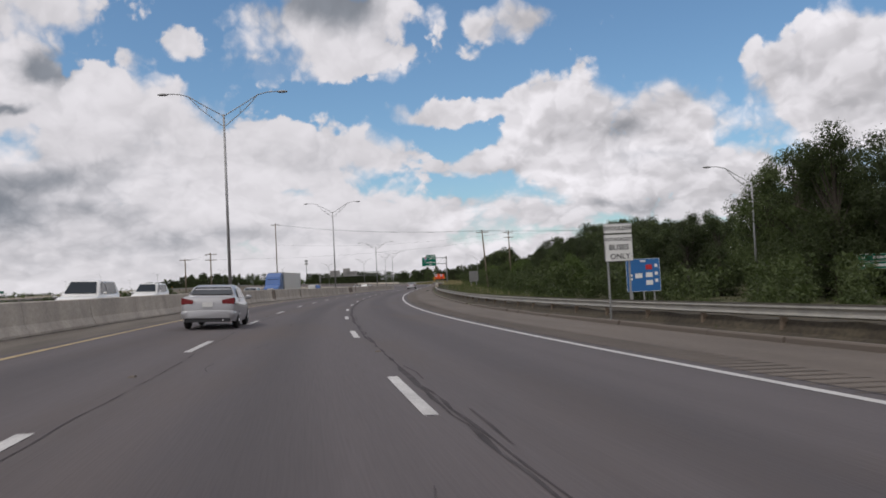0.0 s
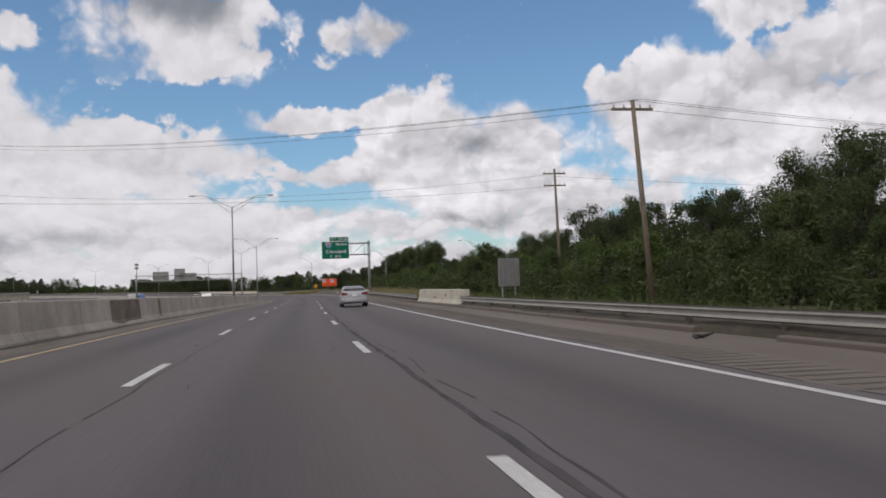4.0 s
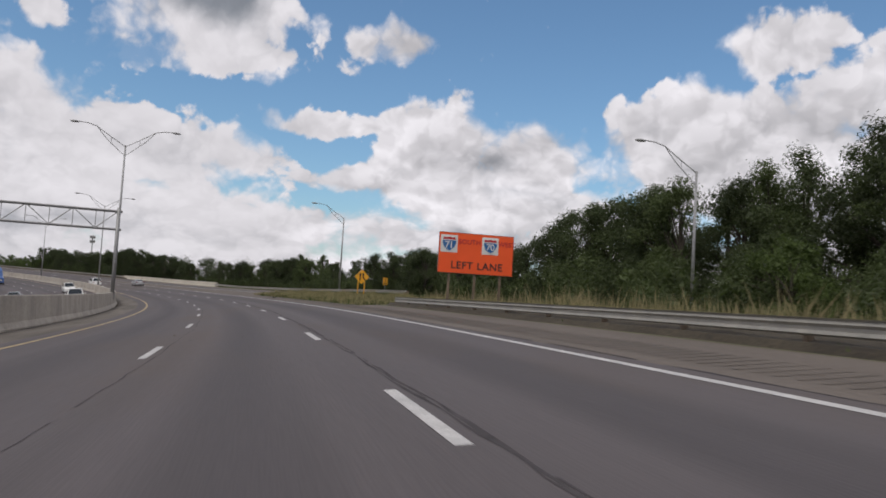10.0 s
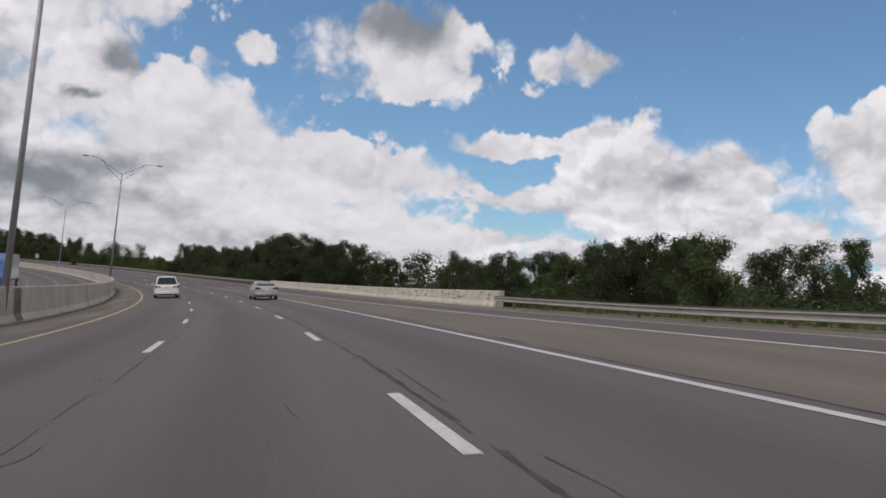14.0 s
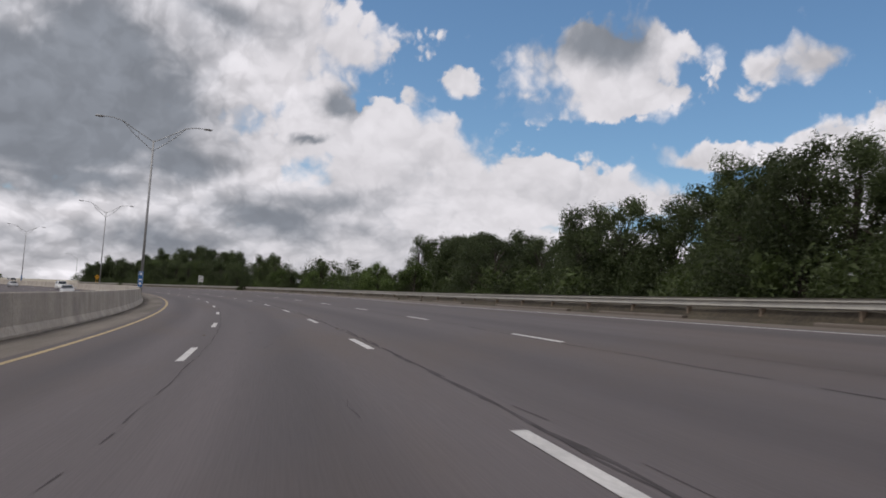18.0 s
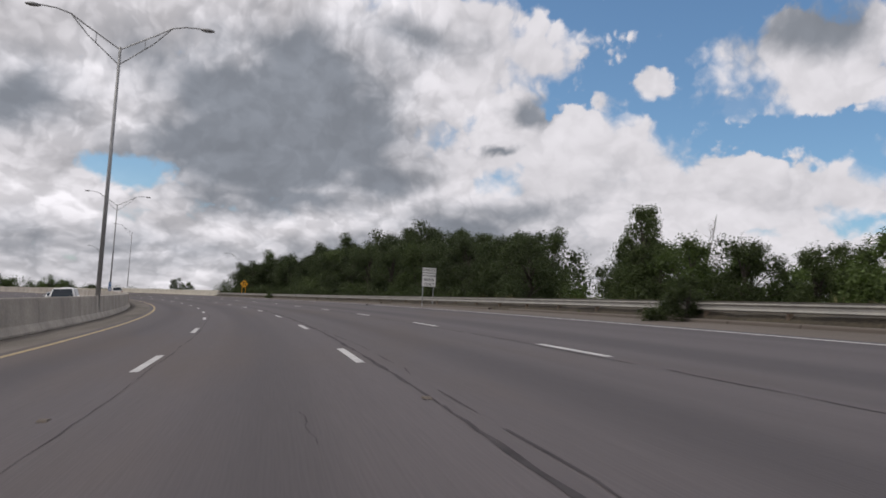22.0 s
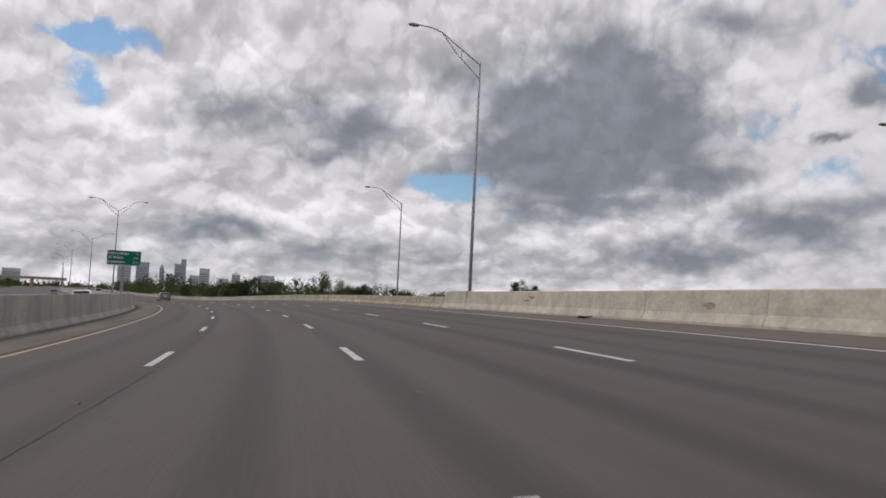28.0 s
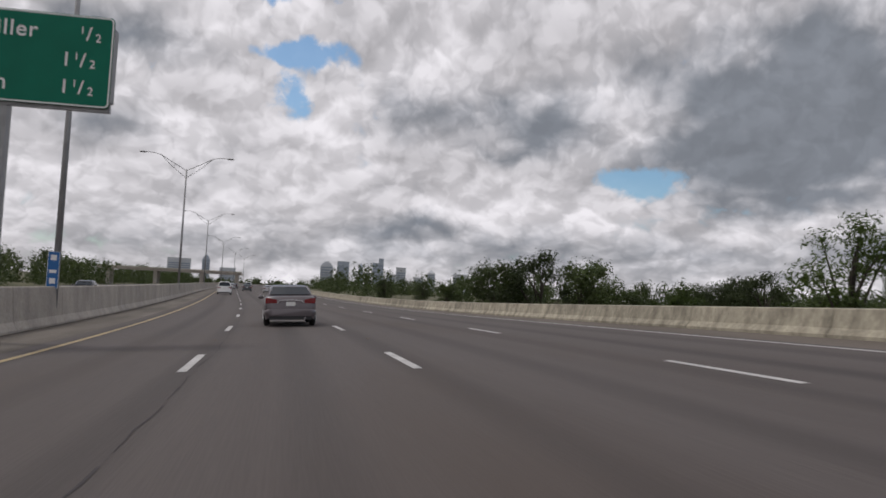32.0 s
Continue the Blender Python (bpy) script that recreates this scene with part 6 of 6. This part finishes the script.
strip_v = strip("verge", -190, 1000, lambda s: [(max(PAVED(s), OUTER(s) + 0.45) - 0.05, -0.03), (RAIL(s) + 0.8, -0.02), (RAIL(s) + 4, -0.25), (RAIL(s) + 9, -0.75), (RAIL(s) + 14, -2.0 if s < 770 else -7)], VERGE)
tagged(strip_v, "dry weedy verge beside the guardrail", "verge", kind="structure")
GRIT = material("gritty_shoulder", (0.105, 0.088, 0.07), 0.95, vary=0.3, scale=0.8, bump=0.4, bump_scale=30, fine=0.2, coords="UV", stretch=(0.15, 1, 1), tint=(0.13, 0.115, 0.10))
o = strip("inner_shoulder", -190, 1300, lambda s: [(LEFT(s) - 0.02, 0.012), (min(INNER(s) - 0.35, LEFT(s) + 2.0), 0.004)], GRIT)
tagged(o, "gritty brown shoulder along the median barrier", "road shoulder", kind="structure")


def ragged(name, s0, s1, u, width, mat, parent, step=0.9, wobble=0.06, z=0.004, seed=0, gaps=0.0):
    """A thin uneven ribbon along the road, in broken lengths."""
    g_ = np.random.default_rng(seed)
    v, f = [], []
    s, drift, run = s0, 0.0, False
    while s < s1:
        drift = 0.9 * drift + g_.normal() * wobble * 0.5
        w = width * g_.uniform(0.15, 1.5)
        v += [at(s, u(s) + drift - w, z), at(s, u(s) + drift + w, z)]
        k = len(v)
        if run:
            f.append((k - 4, k - 3, k - 1, k - 2))
        run = g_.uniform() > gaps
        s += step
    return raw(name, v, f, mat, parent)


ragged("crack_seal", -60, 800, lambda s: 1.95, 0.018, SEAL, road, step=0.5, wobble=0.03, seed=1, gaps=0.06)
ragged("crack_seal", -60, 800, lambda s: 2.1, 0.012, SEAL, road, seed=2, gaps=0.45)
ragged("crack_seal", -60, 1100, lambda s: -1.64, 0.01, SEAL, road, step=0.5, wobble=0.03, seed=3, gaps=0.1)
ragged("crack_seal", -60, 800, lambda s: 1.97, 0.026, SEAL, road, step=0.6, wobble=0.03, z=0.0035, seed=6, gaps=0.12)
ragged("crack_seal", 525, 800, lambda s: 5.62, 0.022, SEAL, road, seed=4, gaps=0.15)
ragged("crack_seal", 30, 150, lambda s: 2.02, 0.036, SEAL, road, step=0.6, wobble=0.03, z=0.003, seed=7, gaps=0.05)
ragged("crack_seal", -60, 512, lambda s: OUTER(s) + 0.42, 0.025, SEAL, road, seed=5, gaps=0.1)
g_ = np.random.default_rng(44)
v, f = [], []
for k in range(80):
    s, u = g_.uniform(-10, 780), g_.uniform(-1.6, 1.6)
    for i in range(int(g_.integers(3, 7))):
        s2, u2 = s + g_.uniform(0.15, 0.4), u + g_.normal() * 0.06
        w = g_.uniform(0.003, 0.009)
        n = len(v)
        v += [at(s, u - w, 0.004), at(s, u + w, 0.004), at(s2, u2 + w, 0.004), at(s2, u2 - w, 0.004)]
        f.append((n, n + 1, n + 2, n + 3))
        s, u = s2, u2
tagged(raw("pavement_cracks", v, f, SEAL, road), kind="stuff")
# rumble grooves on the outer shoulder
v, f = [], []
for k in range(1100):
    s = -20 + k * 0.42
    if s > 385:
        break
    if 196 < s < 240:
        continue
    a, b_ = 6.35, 7.5
    n = len(v)
    v += [at(s, a, 0.004), at(s, b_, 0.004), at(s + 0.1, b_, 0.004), at(s + 0.1, a, 0.004)]
    f.append((n, n + 1, n + 2, n + 3))
GROOVE = material("groove", (0.1, 0.082, 0.068), 0.95, vary=0.3, scale=0.5)
tagged(raw("rumble_grooves", v, f, GROOVE, shoulder), kind="stuff")
# kerb at the shoulder's edge, in cast lengths
KERB = [(0.0, -0.05), (0.02, 0.1), (0.06, 0.13), (0.24, 0.13), (0.26, -0.05)]
g_ = np.random.default_rng(9)
kerb = thing("kerb", "low worn concrete kerb along the shoulder", "kerb", kind="structure")
s = -40.0
while s < 200:
    n = g_.uniform(2.2, 3.4)
    du, dz = g_.normal() * 0.02, g_.uniform(-0.03, 0.01)
    if g_.uniform() > 0.06:
        strip("kerb_length", s, s + n - 0.05, lambda q: [(PAVED(q) - 0.25 + a + du, b + dz) for a, b in KERB], SHOULDER, kerb, closed=True)
    s += n
for s0, s1 in ((520, 790),):
    s = s0
    while s < s1:
        if g_.uniform() > 0.25:
            strip("kerb_length", s, s + 3.0, lambda q: [(PAVED(q) - 0.05 + a, b - 0.03) for a, b in KERB], SHOULDER, kerb, closed=True)
        s += 3.05

# pale mortar and rust stains on the median barrier
STAIN = material("barrier_stain", (0.15, 0.12, 0.095), 0.95, vary=0.4, scale=1.2, fine=0.2)
for s0, n in ((77.5, 4.5), (96, 1.0), (150, 6.0), (161, 0.6), (440, 1.0), (288, 0.5)):
    strip("stain_patch", s0, s0 + n, lambda q: [(LEFT(q) + 0.004, 0.07), (LEFT(q) - 0.136, 0.33), (LEFT(q) - 0.213, 1.1 * TALL(q))], STAIN, barrier)

# ------------------------------------------------------------------ grass and weeds
GRASS = leaf_material("green_weeds", (0.075, 0.09, 0.03), (0.05, 0.07, 0.025))
STRAW = leaf_material("dry_grass", (0.34, 0.285, 0.17), (0.24, 0.20, 0.11))


def blades(name, label, rows, mat, lean=0.3, width=0.014, seed=0):
    """Many single blades: rows of (s0, s1, u0(s), u1(s), count, lo, hi)."""
    g_ = np.random.default_rng(seed)
    vs = []
    for s0, s1, u0, u1, count, lo, hi in rows:
        s = g_.uniform(s0, s1, count)
        a, b = np.array([u0(q) for q in s]), np.array([u1(q) for q in s])
        u = a + (b - a) * g_.uniform(0, 1, count)
        patch = 0.55 + 0.45 * np.sin(s * 0.9 + np.sin(u * 1.7) * 2) * np.sin(s * 0.23 + 1)
        p = np.stack([at(x, y) for x, y in zip(s, u)])
        gz_ = np.maximum(ground_height(p[:, 0], p[:, 1]), p[:, 2] - 0.04 - np.clip((u - np.array([RAIL(q) for q in s]) - 0.8) / 3.2, 0, 1) * 0.23)
        p[:, 2] = gz_ - 0.05
        h = g_.uniform(lo, hi, count) * np.clip(patch, 0.35, 1.2)
        ang = g_.uniform(0, 2 * math.pi, count)
        d = np.stack([np.cos(ang), np.sin(ang), 0 * ang], 1)
        tip = p + np.stack([g_.normal(size=count) * lean * h, g_.normal(size=count) * lean * h, h], 1)
        mid = (p + tip) / 2 + np.stack([0 * h, 0 * h, 0.06 * h], 1)
        w = width * g_.uniform(0.6, 1.8, count)[:, None]
        vs.append(np.stack([p - d * w, p + d * w, mid + d * w * 0.9, tip, mid - d * w * 0.9], 1).reshape(-1, 3))
    v = np.concatenate(vs)
    f = np.arange(len(v)).reshape(-1, 5)
    me = bpy.data.meshes.new(name)
    me.from_pydata(v.tolist(), [], f.tolist())
    me.materials.append(mat)
    tagged(new(name, me), label, "grass", kind="stuff")


R = lambda d: (lambda s: RAIL(s) + d)
C = lambda c: (lambda s: c)
# brown earth heaped behind and under the guardrail, its colour darkened for the shade there
EARTH = material("shaded_brown_earth", (0.062, 0.047, 0.029), 0.95, vary=0.45, scale=0.5, bump=0.6, bump_scale=9, fine=0.4, tint=(0.036, 0.031, 0.02))
g_ = np.random.default_rng(31)
for s0, s1 in ((-60, 160), (174, 232), (245, 338), (518, 790)):
    lift_ = {}
    def bank(q):
        a = lift_.setdefault(round(q, 2), g_.uniform(-0.05, 0.06, 3))
        z = SINK(q)
        return [(RAIL(q) - 0.32 + a[0], -0.04), (RAIL(q) - 0.02 + a[1] * 0.3, 0.1), (RAIL(q) + 0.17, 0.36 + z + a[2]), (RAIL(q) + 0.7 + a[0], 0.44 + z + a[1]), (RAIL(q) + 1.8, 0.3 + z), (RAIL(q) + 4.2, -0.24)]
    o = strip("earth_bank", s0, s1, bank, EARTH, step=1.3)
    tagged(o, "bank of dry brown earth under the guardrail", "bank", kind="structure")
blades("tall_dry_grass", "tall pale dry grass on the gore", [(338, 392, C(7.6), C(14), 13000, 0.3, 0.95), (198, 338, R(0.9), R(6), 15000, 0.7, 1.5), (395, 440, R(1), R(5), 2500, 0.3, 0.8), (622, 700, R(0.8), R(8), 15000, 0.5, 1.15), (-10, 235, R(1.0), R(9), 6000, 0.3, 0.8)], STRAW, 0.22, 0.012, 1)
blades("green_weeds", "green weeds along the guardrail", [(-10, 338, R(0.5), R(10), 20000, 0.3, 0.95), (338, 390, C(7.5), C(16), 12000, 0.2, 0.6), (395, 445, R(0.5), R(6), 5000, 0.3, 0.8), (520, 790, R(0.6), R(7), 20000, 0.3, 1.0), (-10, 338, R(-0.4), R(0.1), 500, 0.1, 0.3), (520, 790, R(-0.4), R(0.1), 700, 0.1, 0.35)], GRASS, 0.35, 0.02, 2)

# ------------------------------------------------------------------ marker studs, scraps, dirt by the barrier
for k in range(-2, 84, 2):
    for u in (-1.9, 1.9):
        q = RIGHT_DASH(k + 0.5 + (SLIP(k) if u < 0 else 0))
        bm = bmesh.new()
        v = box(bm, -0.05, 0.05, -0.09, 0.09, 0.0, 0.02)
        for w_ in v[4:]:
            w_.co.x *= 0.8
            w_.co.y *= 0.5
        o = part("pavement_marker", bm, SHOULDER, road)
        o.matrix_world = place(q, u, 0.003)
ragged("barrier_dirt", -60, 1100, lambda s: LEFT(s) + 0.09, 0.07, EARTH, barrier, step=0.6, wobble=0.05, z=0.016, seed=8, gaps=0.08)
RUBBER = material("torn_rubber", (0.022, 0.022, 0.023), 0.85, vary=0.3, scale=8, bump=0.4, bump_scale=30)
for s, u, n, w, rz in ((842, RAIL(842) - 0.5, 0.35, 0.1, 20), (893, RAIL(893) - 0.35, 0.8, 0.07, 75), (372, 6.6, 0.3, 0.09, 60), (131, 8.6, 0.3, 0.12, 40), (701, 11.0, 0.45, 0.12, 80)):
    e = thing("tyre_scrap", "torn black strip of tyre rubber lying by the road", "tyre scrap", place(s, u, 0.004, rz))
    bm = bmesh.new()
    tube(bm, [(-n, 0, 0.02), (-n * 0.4, w, 0.05), (n * 0.3, w * 0.4, 0.03), (n, -w, 0.09)], [0.02, 0.05, 0.045, 0.02], 6)
    part("strip", bm, RUBBER, e)
# ------------------------------------------------------------------ spalled patches on the walls
SPALL = material("spalled_concrete", (0.27, 0.22, 0.165), 0.95, vary=0.35, scale=2.5, bump=0.6, bump_scale=20, fine=0.25)
g_ = np.random.default_rng(77)


def patch(owner, s, z, w, h, height):
    """A shallow ragged scar on a wall's sloping face."""
    v = []
    for k in range(11):
        a = 2 * math.pi * k / 11
        q = g_.uniform(0.6, 1.1)
        zz = min(max(z + math.sin(a) * h * q, 0.36), 0.92)
        ss = s + math.cos(a) * w * q
        v.append(at(ss, RAIL(ss) + 0.12 + (zz - 0.33) * 0.129 - 0.005, zz * height))
    raw("spalled_patch", v, [tuple(range(11))[::-1]], SPALL, owner)


for owner, s0, s1, n, height in (("bridge_parapet", 447, 517, 60, 0.88), ("bridge_parapet.001", 791, 851, 10, 1.06), ("bridge_parapet.002", 862, 940, 26, 0.7), ("concrete_wall", 161, 173, 4, 0.95), ("concrete_wall.001", 233, 244, 14, 0.72)):
    for k in range(n):
        patch(bpy.data.objects[owner], g_.uniform(s0, s1), g_.uniform(0.35, 0.9), g_.uniform(0.1, 0.6), g_.uniform(0.03, 0.16), height)
